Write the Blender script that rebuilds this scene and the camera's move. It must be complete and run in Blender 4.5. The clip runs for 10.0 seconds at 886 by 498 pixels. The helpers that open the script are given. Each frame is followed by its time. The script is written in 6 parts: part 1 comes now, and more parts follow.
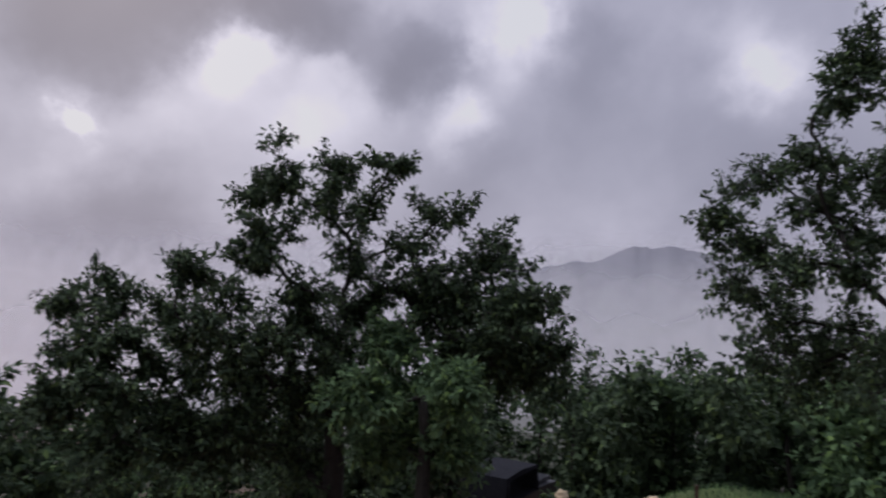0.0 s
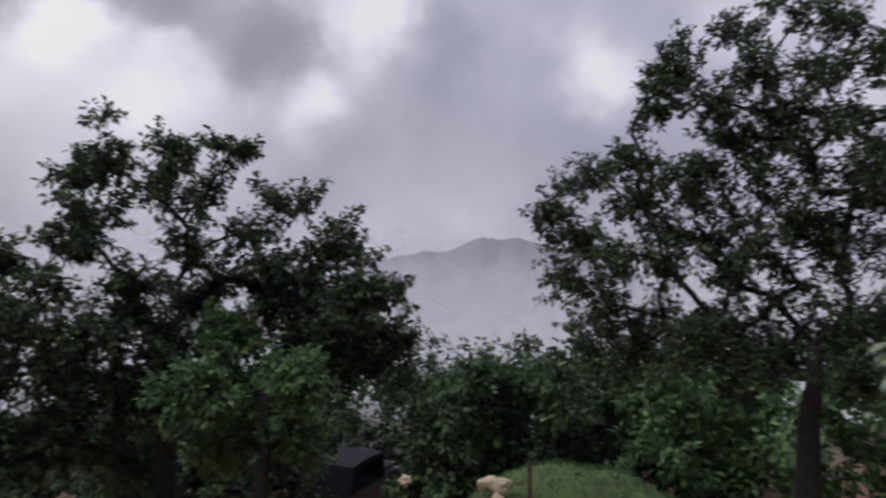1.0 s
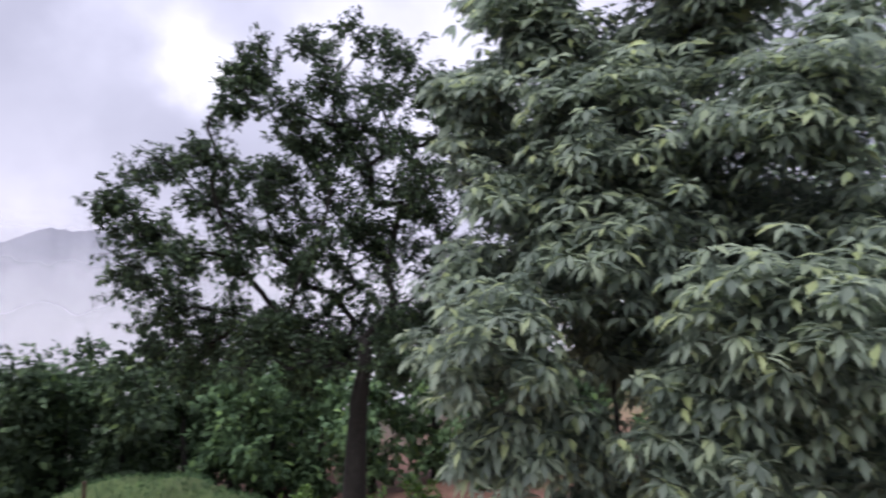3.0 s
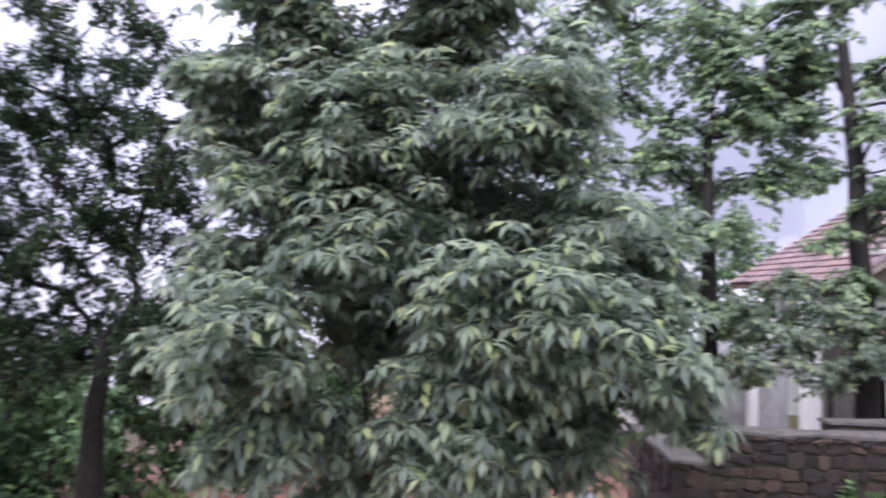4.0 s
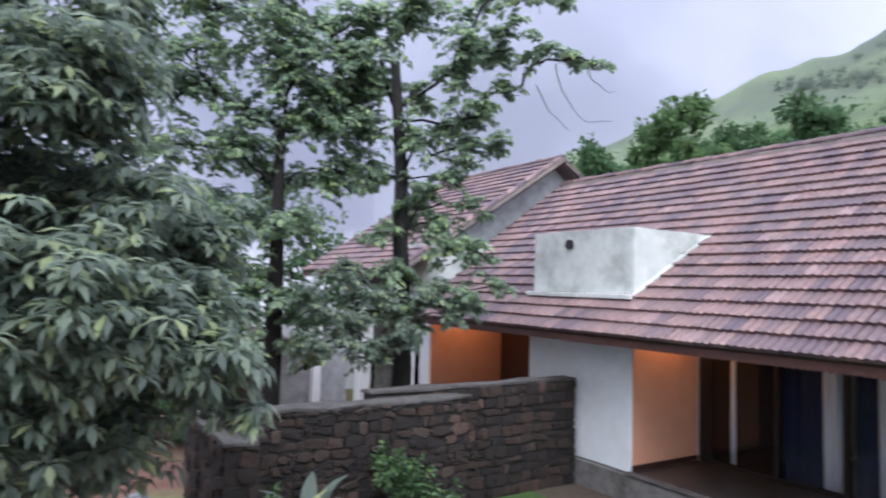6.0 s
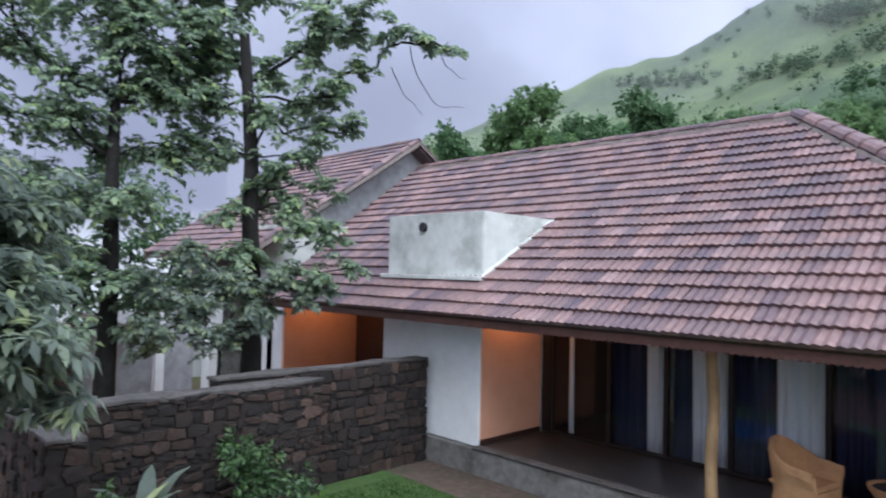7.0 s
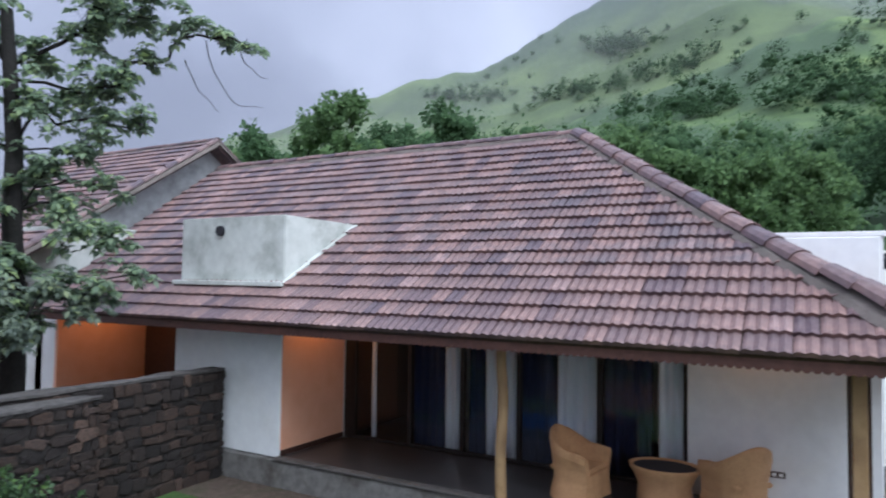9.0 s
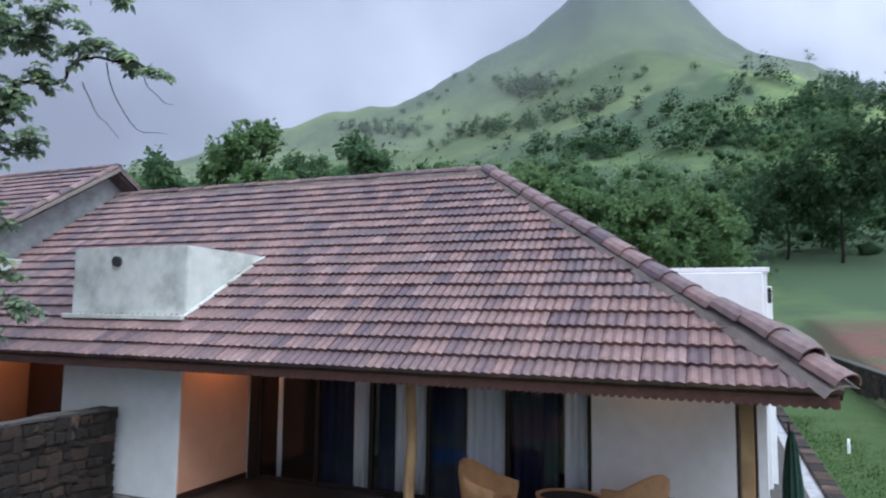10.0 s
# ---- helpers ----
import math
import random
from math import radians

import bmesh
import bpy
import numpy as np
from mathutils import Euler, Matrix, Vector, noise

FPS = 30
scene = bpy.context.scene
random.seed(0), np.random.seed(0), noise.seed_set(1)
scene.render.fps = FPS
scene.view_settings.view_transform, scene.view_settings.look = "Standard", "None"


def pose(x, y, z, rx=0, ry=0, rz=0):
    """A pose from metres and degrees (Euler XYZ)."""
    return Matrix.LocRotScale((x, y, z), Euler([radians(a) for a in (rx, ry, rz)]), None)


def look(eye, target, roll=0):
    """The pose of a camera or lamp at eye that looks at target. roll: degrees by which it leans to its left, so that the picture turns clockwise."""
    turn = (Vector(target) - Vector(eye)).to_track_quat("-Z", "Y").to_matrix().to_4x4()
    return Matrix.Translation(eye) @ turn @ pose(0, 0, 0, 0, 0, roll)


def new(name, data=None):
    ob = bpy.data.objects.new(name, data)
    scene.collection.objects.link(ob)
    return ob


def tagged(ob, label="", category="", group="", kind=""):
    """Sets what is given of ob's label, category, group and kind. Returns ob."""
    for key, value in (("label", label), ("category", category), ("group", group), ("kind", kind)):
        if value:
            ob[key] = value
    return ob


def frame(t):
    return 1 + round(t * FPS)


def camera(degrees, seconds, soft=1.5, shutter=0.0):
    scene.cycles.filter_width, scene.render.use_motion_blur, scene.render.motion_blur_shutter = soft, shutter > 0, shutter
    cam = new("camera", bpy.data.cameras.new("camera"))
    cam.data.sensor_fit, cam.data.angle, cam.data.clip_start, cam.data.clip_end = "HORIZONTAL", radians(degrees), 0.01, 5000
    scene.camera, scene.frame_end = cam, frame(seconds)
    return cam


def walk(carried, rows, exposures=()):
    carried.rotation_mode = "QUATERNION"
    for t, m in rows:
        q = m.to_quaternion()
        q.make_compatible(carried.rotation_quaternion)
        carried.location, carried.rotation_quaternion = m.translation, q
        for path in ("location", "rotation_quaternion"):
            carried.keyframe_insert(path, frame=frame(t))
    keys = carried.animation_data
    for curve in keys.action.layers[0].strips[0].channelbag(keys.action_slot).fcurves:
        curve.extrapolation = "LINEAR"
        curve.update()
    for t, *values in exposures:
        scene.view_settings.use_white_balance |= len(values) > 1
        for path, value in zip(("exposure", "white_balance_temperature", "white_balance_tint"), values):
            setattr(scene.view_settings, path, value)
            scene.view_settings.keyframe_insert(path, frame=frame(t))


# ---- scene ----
cam = camera(67.2, 10.0, soft=2.0, shutter=0.5)
PATH = [
    (0.0, pose(-0.372, 0.146, 3.300, 93.04, -1.22, 68.50)),
    (0.5, pose(-0.355, 0.183, 3.300, 92.67, -1.49, 62.71)),
    (1.0, pose(-0.331, 0.224, 3.300, 92.40, -1.38, 55.84)),
    (1.5, pose(-0.293, 0.272, 3.300, 92.62, -1.85, 47.01)),
    (2.0, pose(-0.247, 0.314, 3.300, 92.88, -2.13, 38.14)),
    (2.2, pose(-0.228, 0.328, 3.300, 92.94, -2.06, 34.63)),
    (3.3, pose(-0.117, 0.382, 3.300, 93.23, -1.61, 16.87)),
    (3.5, pose(-0.092, 0.389, 3.300, 93.06, -1.38, 13.19)),
    (4.0, pose(-0.017, 0.399, 3.300, 93.36, -1.32, 2.42)),
    (4.5, pose(0.046, 0.396, 3.300, 94.36, -0.58, -6.68)),
    (5.0, pose(0.105, 0.385, 3.300, 94.05, -0.50, -15.33)),
    (5.5, pose(0.160, 0.366, 3.300, 93.63, -0.93, -23.62)),
    (6.0, pose(0.212, 0.339, 3.300, 93.09, -1.47, -32.11)),
    (7.3, pose(0.291, 0.274, 3.300, 91.24, -1.10, -46.68)),
    (7.5, pose(0.298, 0.267, 3.300, 90.81, -0.99, -48.16)),
    (8.0, pose(0.313, 0.249, 3.300, 90.89, -0.32, -51.52)),
    (8.5, pose(0.331, 0.224, 3.300, 91.21, -0.24, -55.89)),
    (9.0, pose(0.347, 0.198, 3.300, 92.61, -0.81, -60.40)),
    (9.5, pose(0.361, 0.171, 3.300, 93.69, -1.08, -64.77)),
    (10.0, pose(0.368, 0.151, 3.300, 95.55, -0.78, -67.79)),
]
EXPOSURE = [(0.0, -0.55, 6100, 16), (0.5, -0.5, 6150, 14), (1.0, -0.4, 6200, 13), (2.0, -0.15, 6200, 13), (3.3, 0.66, 6010, 18), (4.0, 0.97, 5890, 21), (4.6, 0.75, 5750, 20), (5.5, 0.57, 5670, 16), (6.0, 0.5, 5620, 13), (7.5, 0.3, 5480, 10), (8.5, 0.26, 5460, 9), (10.0, 0.13, 5420, 7)]
walk(cam, PATH, EXPOSURE)

EYE = Vector((0.0, 0.0, 3.3))


def toward(az, el, dist):
    """The place at that bearing (degrees left of north), height angle and level distance from the terrace."""
    a = radians(az)
    return Vector((-math.sin(a) * dist, math.cos(a) * dist, EYE.z + math.tan(radians(el)) * dist))


# ---------------------------------------------------------------- node helpers
def nodes_of(tree):
    def node(kind, operation="", data_type="", blend_type="", **values):
        n = tree.nodes.new(kind)
        if data_type:
            n.data_type = data_type
        if operation:
            n.operation = operation
        if blend_type:
            n.blend_type = blend_type
        for key, value in values.items():
            n.inputs[key].default_value = value
        return n

    def link(a, out, b, into):
        tree.links.new(a.outputs[out], b.inputs[into])
    return node, link


def ramp(node, stops, mode="LINEAR"):
    r = node("ShaderNodeValToRGB")
    r.color_ramp.interpolation = mode
    while len(r.color_ramp.elements) < len(stops):
        r.color_ramp.elements.new(0.5)
    for e, (p, c) in zip(r.color_ramp.elements, stops):
        e.position, e.color = p, (*c, 1)
    return r


# ---------------------------------------------------------------- world: overcast monsoon sky
world = bpy.data.worlds.new("sky")
scene.world = world
world.use_nodes = True
wt = world.node_tree
wt.nodes.clear()
node, link = nodes_of(wt)
w_out = node("ShaderNodeOutputWorld")
w_sky = node("ShaderNodeTexSky")
w_sky.sky_type, w_sky.sun_disc, w_sky.sun_elevation, w_sky.sun_rotation = "NISHITA", False, radians(34), radians(-98)
w_sky.air_density, w_sky.dust_density = 2.0, 4.0
w_co = node("ShaderNodeTexCoord")
w_sep = node("ShaderNodeSeparateXYZ")
link(w_co, "Generated", w_sep, 0)
# flatten the dome so that clouds shrink towards the horizon
w_zp = node("ShaderNodeMath", operation="ADD")
link(w_sep, "Z", w_zp, 0)
w_zp.inputs[1].default_value = 0.75
w_px = node("ShaderNodeMath", operation="DIVIDE")
w_py = node("ShaderNodeMath", operation="DIVIDE")
link(w_sep, "X", w_px, 0), link(w_zp, 0, w_px, 1)
link(w_sep, "Y", w_py, 0), link(w_zp, 0, w_py, 1)
w_xy = node("ShaderNodeCombineXYZ")
link(w_px, 0, w_xy, 0), link(w_py, 0, w_xy, 1)
w_n1 = node("ShaderNodeTexNoise", Scale=2.6, Detail=5.0, Roughness=0.46, Distortion=0.25)
w_n2 = node("ShaderNodeTexNoise", Scale=0.9, Detail=3.0, Roughness=0.5)
link(w_xy, 0, w_n1, "Vector"), link(w_xy, 0, w_n2, "Vector")
w_mix = node("ShaderNodeMix", data_type="FLOAT", Factor=0.3)
link(w_n1, 0, w_mix, 2), link(w_n2, 0, w_mix, 3)
# thin, even cloud: half the contrast of the bare noise
w_even = node("ShaderNodeMath", operation="MULTIPLY_ADD")
link(w_mix, 0, w_even, 0)
w_even.inputs[1].default_value, w_even.inputs[2].default_value = 0.5, 0.25
total = w_even
# the banks have ragged, billowing outlines
w_warp = node("ShaderNodeTexNoise", Scale=7.0, Detail=5.0, Roughness=0.55)
link(w_co, "Generated", w_warp, "Vector")
w_off = node("ShaderNodeVectorMath", operation="MULTIPLY_ADD")
link(w_warp, "Color", w_off, 0)
w_off.inputs[1].default_value, w_off.inputs[2].default_value = (0.17, 0.17, 0.17), (-0.085, -0.085, -0.085)
w_dir = node("ShaderNodeVectorMath", operation="ADD")
link(w_co, "Generated", w_dir, 0), link(w_off, 0, w_dir, 1)
w_nrm = node("ShaderNodeVectorMath", operation="NORMALIZE")
link(w_dir, 0, w_nrm, 0)
# the cloud banks that can be told apart, then two unseen bright lobes added as fill: bearing, height, width in degrees,
# strength
# the dark lobe at bearing -21 stands in for a misty mountain
CLOUDS = ([(98, 10.8, 0.9, 0.36), (97, 10.5, 3.4, 0.07), (99, 7.5, 3, 0.05), (87, 17.5, 2.6, 0.2), (84, 19, 1.8, 0.12), (86, 24, 6, -0.3), (79, 21, 4, -0.16), (100, 18, 6, -0.28), (93, 21, 4.5, -0.14), (92, 13.5, 3, 0.06), (94, 6, 4, -0.07), (71.5, 18, 3.4, -0.2), (69, 21, 2.5, -0.1), (67.5, 13.5, 2.4, 0.18), (64.5, 21.5, 3.0, 0.15), (61, 23, 2.0, 0.12), (77, 13, 5, 0.1), (80, 18, 2.0, 0.1), (42, 17, 2.6, 0.2), (45, 20, 3, 0.08), (54, 11, 8, -0.07), (57, 18, 4, -0.08), (100, 3, 6, -0.1)]
     + [(33, 22, 5, 0.12), (-36, 12, 7, -0.24), (-21, 8, 8, -0.2), (-14, 14, 6, -0.1), (-46, 14, 6, -0.12), (-66, 23, 8, 0.1), (-100, 22, 7, 0.1), (18, 22, 8, 0.14), (150, 48, 42, 0.5), (-170, 35, 40, 0.2)])
for az, el, wide, amount in CLOUDS:
    d = (toward(az, el, 1.0) - EYE).normalized()
    dot = node("ShaderNodeVectorMath", operation="DOT_PRODUCT")
    link(w_nrm, 0, dot, 0)
    dot.inputs[1].default_value = d
    # a soft lobe round that bearing
    sub = node("ShaderNodeMath", operation="SUBTRACT")
    link(dot, "Value", sub, 0)
    sub.inputs[1].default_value = 1.0
    mul = node("ShaderNodeMath", operation="MULTIPLY")
    link(sub, 0, mul, 0)
    mul.inputs[1].default_value = 1.0 / (1 - math.cos(radians(wide)))
    ex = node("ShaderNodeMath", operation="EXPONENT")
    link(mul, 0, ex, 0)
    am = node("ShaderNodeMath", operation="MULTIPLY")
    link(ex, 0, am, 0)
    am.inputs[1].default_value = amount
    tear = node("ShaderNodeMath", operation="MULTIPLY")
    link(am, 0, tear, 0), link(w_n1, 0, tear, 1)
    twice = node("ShaderNodeMath", operation="MULTIPLY")
    link(tear, 0, twice, 0)
    twice.inputs[1].default_value = 2.0
    add = node("ShaderNodeMath", operation="ADD")
    link(total, 0, add, 0), link(twice, 0, add, 1)
    total = add
w_ramp = ramp(node, [(0.28, (0.27, 0.27, 0.345)), (0.46, (0.43, 0.43, 0.525)), (0.57, (0.68, 0.67, 0.78)), (0.72, (1.15, 1.12, 1.2))], "B_SPLINE")
link(total, 0, w_ramp, 0)
w_add = node("ShaderNodeMix", data_type="RGBA", Factor=0.06)
# an overcast dome is brighter overhead than at the horizon
w_up = node("ShaderNodeMapRange")
w_up.inputs["From Min"].default_value, w_up.inputs["From Max"].default_value, w_up.inputs["To Min"].default_value, w_up.inputs["To Max"].default_value = 0.5, 1.0, 1.0, 2.2
link(w_sep, "Z", w_up, 0)
w_bg = node("ShaderNodeBackground", Strength=1.0)
link(w_up, 0, w_bg, "Strength")
w_dim = node("ShaderNodeVectorMath", operation="SCALE")
w_dim.inputs["Scale"].default_value = 0.1
link(w_sky, 0, w_dim, 0)
link(w_ramp, 0, w_add, 6), link(w_dim, 0, w_add, 7)
link(w_add, 2, w_bg, 0), link(w_bg, 0, w_out, 0)

sun = new("sun", bpy.data.lights.new("sun", "SUN"))
sun.data.energy, sun.data.angle, sun.data.color = 2.3, radians(45), (1.0, 0.97, 0.94)
sun.matrix_world = look(toward(150, 52, 30), (0, 0, 0))


# ---------------------------------------------------------------- materials
def material(name, colours, scale=6.0, rough=0.8, bump=0.3, bump_scale=40.0, stain=None, stain_scale=1.2, stain_amount=0.5,
             metal=0.0, vary="", vary_stops=None, spec=0.4, translucent=0.0):
    """A grained, stained surface: colours mixed by fine noise, stains by coarse noise, relief by bump."""
    m = bpy.data.materials.new(name)
    m.use_nodes = True
    t = m.node_tree
    t.nodes.clear()
    node, link = nodes_of(t)
    out = node("ShaderNodeOutputMaterial")
    b = node("ShaderNodeBsdfPrincipled", Roughness=rough, Metallic=metal)
    b.inputs["Specular IOR Level"].default_value = spec
    co = node("ShaderNodeTexCoord")
    n1 = node("ShaderNodeTexNoise", Scale=scale, Detail=6.0, Roughness=0.6)
    link(co, "Object", n1, "Vector")
    k = len(colours) - 1
    r = ramp(node, [(0.3 + 0.4 * i / max(k, 1), c) for i, c in enumerate(colours)])
    link(n1, 0, r, 0)
    last, slot = r, 0
    if vary:
        if vary == "island":
            rnd, o = node("ShaderNodeNewGeometry"), "Random Per Island"
        else:
            rnd, o = node("ShaderNodeObjectInfo"), "Random"
        vr = ramp(node, vary_stops)
        link(rnd, o, vr, 0)
        mx = node("ShaderNodeMix", data_type="RGBA", blend_type="MULTIPLY", Factor=1.0)
        link(last, slot, mx, 6), link(vr, 0, mx, 7)
        last, slot = mx, 2
    if stain:
        n2 = node("ShaderNodeTexNoise", Scale=stain_scale, Detail=5.0, Roughness=0.65)
        link(co, "Object", n2, "Vector")
        sr = ramp(node, [(0.46, (0, 0, 0)), (0.68, (1, 1, 1))])
        link(n2, 0, sr, 0)
        am = node("ShaderNodeMath", operation="MULTIPLY")
        link(sr, 0, am, 0)
        am.inputs[1].default_value = stain_amount
        mx = node("ShaderNodeMix", data_type="RGBA")
        link(am, 0, mx, 0), link(last, slot, mx, 6)
        mx.inputs[7].default_value = (*stain, 1)
        last, slot = mx, 2
    link(last, slot, b, "Base Color")
    if bump:
        n3 = node("ShaderNodeTexNoise", Scale=bump_scale, Detail=4.0, Roughness=0.6)
        link(co, "Object", n3, "Vector")
        bp = node("ShaderNodeBump", Strength=bump, Distance=0.02)
        link(n3, 0, bp, "Height"), link(bp, 0, b, "Normal")
    if translucent:
        tr = node("ShaderNodeBsdfTranslucent")
        link(last, slot, tr, "Color")
        ms = node("ShaderNodeMixShader", Fac=translucent)
        link(b, 0, ms, 1), link(tr, 0, ms, 2), link(ms, 0, out, 0)
    else:
        link(b, 0, out, 0)
    return m


LEAFY = [(0.0, (0.45, 0.5, 0.5)), (0.5, (0.9, 0.95, 0.9)), (0.85, (1.25, 1.3, 1.1)), (1.0, (1.7, 1.7, 1.0))]
TILE_VARY = [(0.0, (0.5, 0.53, 0.66)), (0.15, (0.7, 0.69, 0.76)), (0.35, (0.85, 0.84, 0.85)), (0.6, (1.05, 1.0, 0.95)), (0.88, (1.2, 1.13, 1.06)), (1.0, (1.4, 1.42, 1.4))]
TILE_COLOURS = [(0.108, 0.074, 0.078), (0.178, 0.115, 0.112), (0.24, 0.157, 0.144)]
mat_tile = material("clay_tile", TILE_COLOURS, 9, 0.45, 0.35, 60, stain=(0.085, 0.08, 0.095), stain_scale=2.3, stain_amount=0.6, vary="object", vary_stops=TILE_VARY)
mat_tile_rest = material("clay_tile_joined", TILE_COLOURS, 9, 0.45, 0.35, 60, stain=(0.085, 0.08, 0.095), stain_scale=1.6, stain_amount=0.6, vary="island", vary_stops=TILE_VARY)
mat_mortar = material("roof_mortar", [(0.14, 0.115, 0.105), (0.22, 0.185, 0.165)], 12, 0.9, 0.6, 30, stain=(0.09, 0.085, 0.075), stain_scale=3, stain_amount=0.6)
mat_white = material("white_plaster", [(0.74, 0.75, 0.77), (0.82, 0.83, 0.84)], 5, 0.75, 0.12, 70, stain=(0.6, 0.55, 0.45), stain_scale=0.9, stain_amount=0.2)
mat_dormer = material("weathered_plaster", [(0.5, 0.52, 0.49), (0.63, 0.645, 0.61)], 4, 0.8, 0.25, 50, stain=(0.2, 0.21, 0.18), stain_scale=1.7, stain_amount=0.6)
# orange base colour includes the lamp's warm glow on the pale niche plaster
mat_orange = material("warm_lit_plaster", [(0.71, 0.37, 0.235), (0.77, 0.43, 0.29)], 3, 0.75, 0.1, 60, stain=(0.66, 0.38, 0.27), stain_scale=0.8, stain_amount=0.35)
mat_grey = material("grey_cement", [(0.34, 0.34, 0.36), (0.46, 0.46, 0.48)], 5, 0.85, 0.3, 50, stain=(0.16, 0.16, 0.14), stain_scale=2, stain_amount=0.5)
mat_plinth = material("damp_cement", [(0.115, 0.11, 0.105), (0.21, 0.2, 0.188)], 7, 0.9, 0.5, 40, stain=(0.05, 0.042, 0.032), stain_scale=2.2, stain_amount=0.7)
mat_door_wood = material("black_door_frame", [(0.011, 0.008, 0.008), (0.022, 0.015, 0.013)], 14, 0.55, 0.2, 60)
mat_wood = material("dark_wood", [(0.035, 0.018, 0.014), (0.06, 0.03, 0.022)], 14, 0.5, 0.2, 60)
mat_fascia = material("fascia_board", [(0.085, 0.037, 0.029), (0.14, 0.064, 0.05)], 14, 0.6, 0.25, 60, stain=(0.06, 0.03, 0.025), stain_scale=3)
mat_post = material("raw_timber", [(0.3, 0.19, 0.09), (0.5, 0.34, 0.18)], 7, 0.6, 0.4, 25, stain=(0.14, 0.07, 0.035), stain_scale=3.5, stain_amount=0.7)
mat_floor = material("polished_floor", [(0.026, 0.024, 0.025), (0.048, 0.043, 0.043)], 4, 0.35, 0.08, 60, stain=(0.03, 0.028, 0.027), stain_scale=1.5)
mat_cane = material("woven_cane", [(0.54, 0.3, 0.145), (0.68, 0.41, 0.21)], 60, 0.6, 0.8, 130, stain=(0.34, 0.17, 0.07), stain_scale=4, stain_amount=0.4)
mat_cushion = material("dark_cloth", [(0.02, 0.02, 0.025), (0.035, 0.033, 0.04)], 30, 0.9, 0.3, 120)
mat_curtain = material("white_curtain", [(0.78, 0.79, 0.83), (0.86, 0.87, 0.9)], 12, 0.9, 0.2, 60)
mat_curtain_blue = material("blue_curtain", [(0.008, 0.014, 0.045), (0.014, 0.025, 0.075)], 12, 0.9, 0.2, 60)
mat_stone = material("laterite_stone", [(0.024, 0.018, 0.016), (0.05, 0.037, 0.031)], 9, 0.85, 0.9, 22, stain=(0.022, 0.021, 0.02), stain_scale=4, stain_amount=0.6, vary="object",
                     vary_stops=[(0.0, (0.42, 0.43, 0.46)), (0.3, (0.75, 0.75, 0.78)), (0.6, (1.1, 1.0, 0.92)), (0.85, (1.6, 1.3, 1.1)), (0.95, (2.3, 2.1, 2.0)), (1.0, (3.4, 2.9, 2.5))])
mat_joint = material("wall_mortar", [(0.018, 0.016, 0.015), (0.045, 0.038, 0.033)], 15, 0.95, 0.8, 30)
mat_coping = material("cement_coping", [(0.055, 0.05, 0.048), (0.115, 0.104, 0.098)], 14, 0.9, 0.8, 30, stain=(0.035, 0.034, 0.03), stain_scale=3, stain_amount=0.6)
mat_lawn = material("lawn_soil", [(0.028, 0.06, 0.012), (0.055, 0.105, 0.022)], 12, 0.9, 0.5, 50, stain=(0.1, 0.1, 0.035), stain_scale=1.2, stain_amount=0.3)
mat_bark = material("bark", [(0.009, 0.008, 0.0075), (0.022, 0.019, 0.017)], 14, 0.9, 0.9, 25, stain=(0.035, 0.034, 0.03), stain_scale=5, stain_amount=0.35)


LEAFY_FAR = [(0.0, (0.75, 0.78, 0.78)), (0.5, (0.95, 0.97, 0.95)), (1.0, (1.2, 1.22, 1.1))]


def leaf_material(name, a, b, gloss=0.45, trans=0.25, spread=LEAFY, spec=0.35):
    return material(name, [a, b], 3.0, gloss, 0.0, 40, vary="island", vary_stops=spread, spec=spec, translucent=trans)


# dark and belt leaves are deepened to paint in the backlit side's shade
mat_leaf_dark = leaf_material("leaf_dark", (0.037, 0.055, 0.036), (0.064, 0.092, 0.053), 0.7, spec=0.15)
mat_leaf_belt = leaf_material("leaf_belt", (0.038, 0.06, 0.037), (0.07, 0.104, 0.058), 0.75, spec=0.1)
mat_leaf_shade = leaf_material("leaf_shade", (0.085, 0.135, 0.078), (0.13, 0.195, 0.105), 0.7, 0.4, spec=0.12)
mat_leaf_mid = leaf_material("leaf_mid", (0.06, 0.105, 0.045), (0.095, 0.155, 0.065), 0.42, 0.35)
mat_leaf_near = leaf_material("leaf_near", (0.21, 0.248, 0.212), (0.31, 0.348, 0.295), 0.42, 0.6, spec=0.25)
mat_leaf_tall = leaf_material("leaf_tall", (0.235, 0.3, 0.22), (0.33, 0.4, 0.29), 0.42, 0.62)
# hill and haze leaves are paled, distance haze mixed into their colour
mat_leaf_hill = leaf_material("leaf_hill", (0.115, 0.185, 0.085), (0.17, 0.25, 0.11), 0.7, 0.5, LEAFY_FAR, 0.08)
mat_leaf_scrub = leaf_material("leaf_scrub", (0.06, 0.105, 0.055), (0.09, 0.145, 0.075), 0.9, 0.45, LEAFY_FAR, 0.03)
mat_leaf_haze = leaf_material("leaf_hazed", (0.085, 0.145, 0.075), (0.12, 0.19, 0.095), 0.9, 0.5, LEAFY_FAR, 0.05)
mat_leaf_lawn = leaf_material("leaf_lawn", (0.035, 0.075, 0.018), (0.06, 0.115, 0.028), 0.6, 0.3, spec=0.15)
mat_leaf_fresh = leaf_material("leaf_fresh", (0.06, 0.12, 0.02), (0.1, 0.17, 0.03))


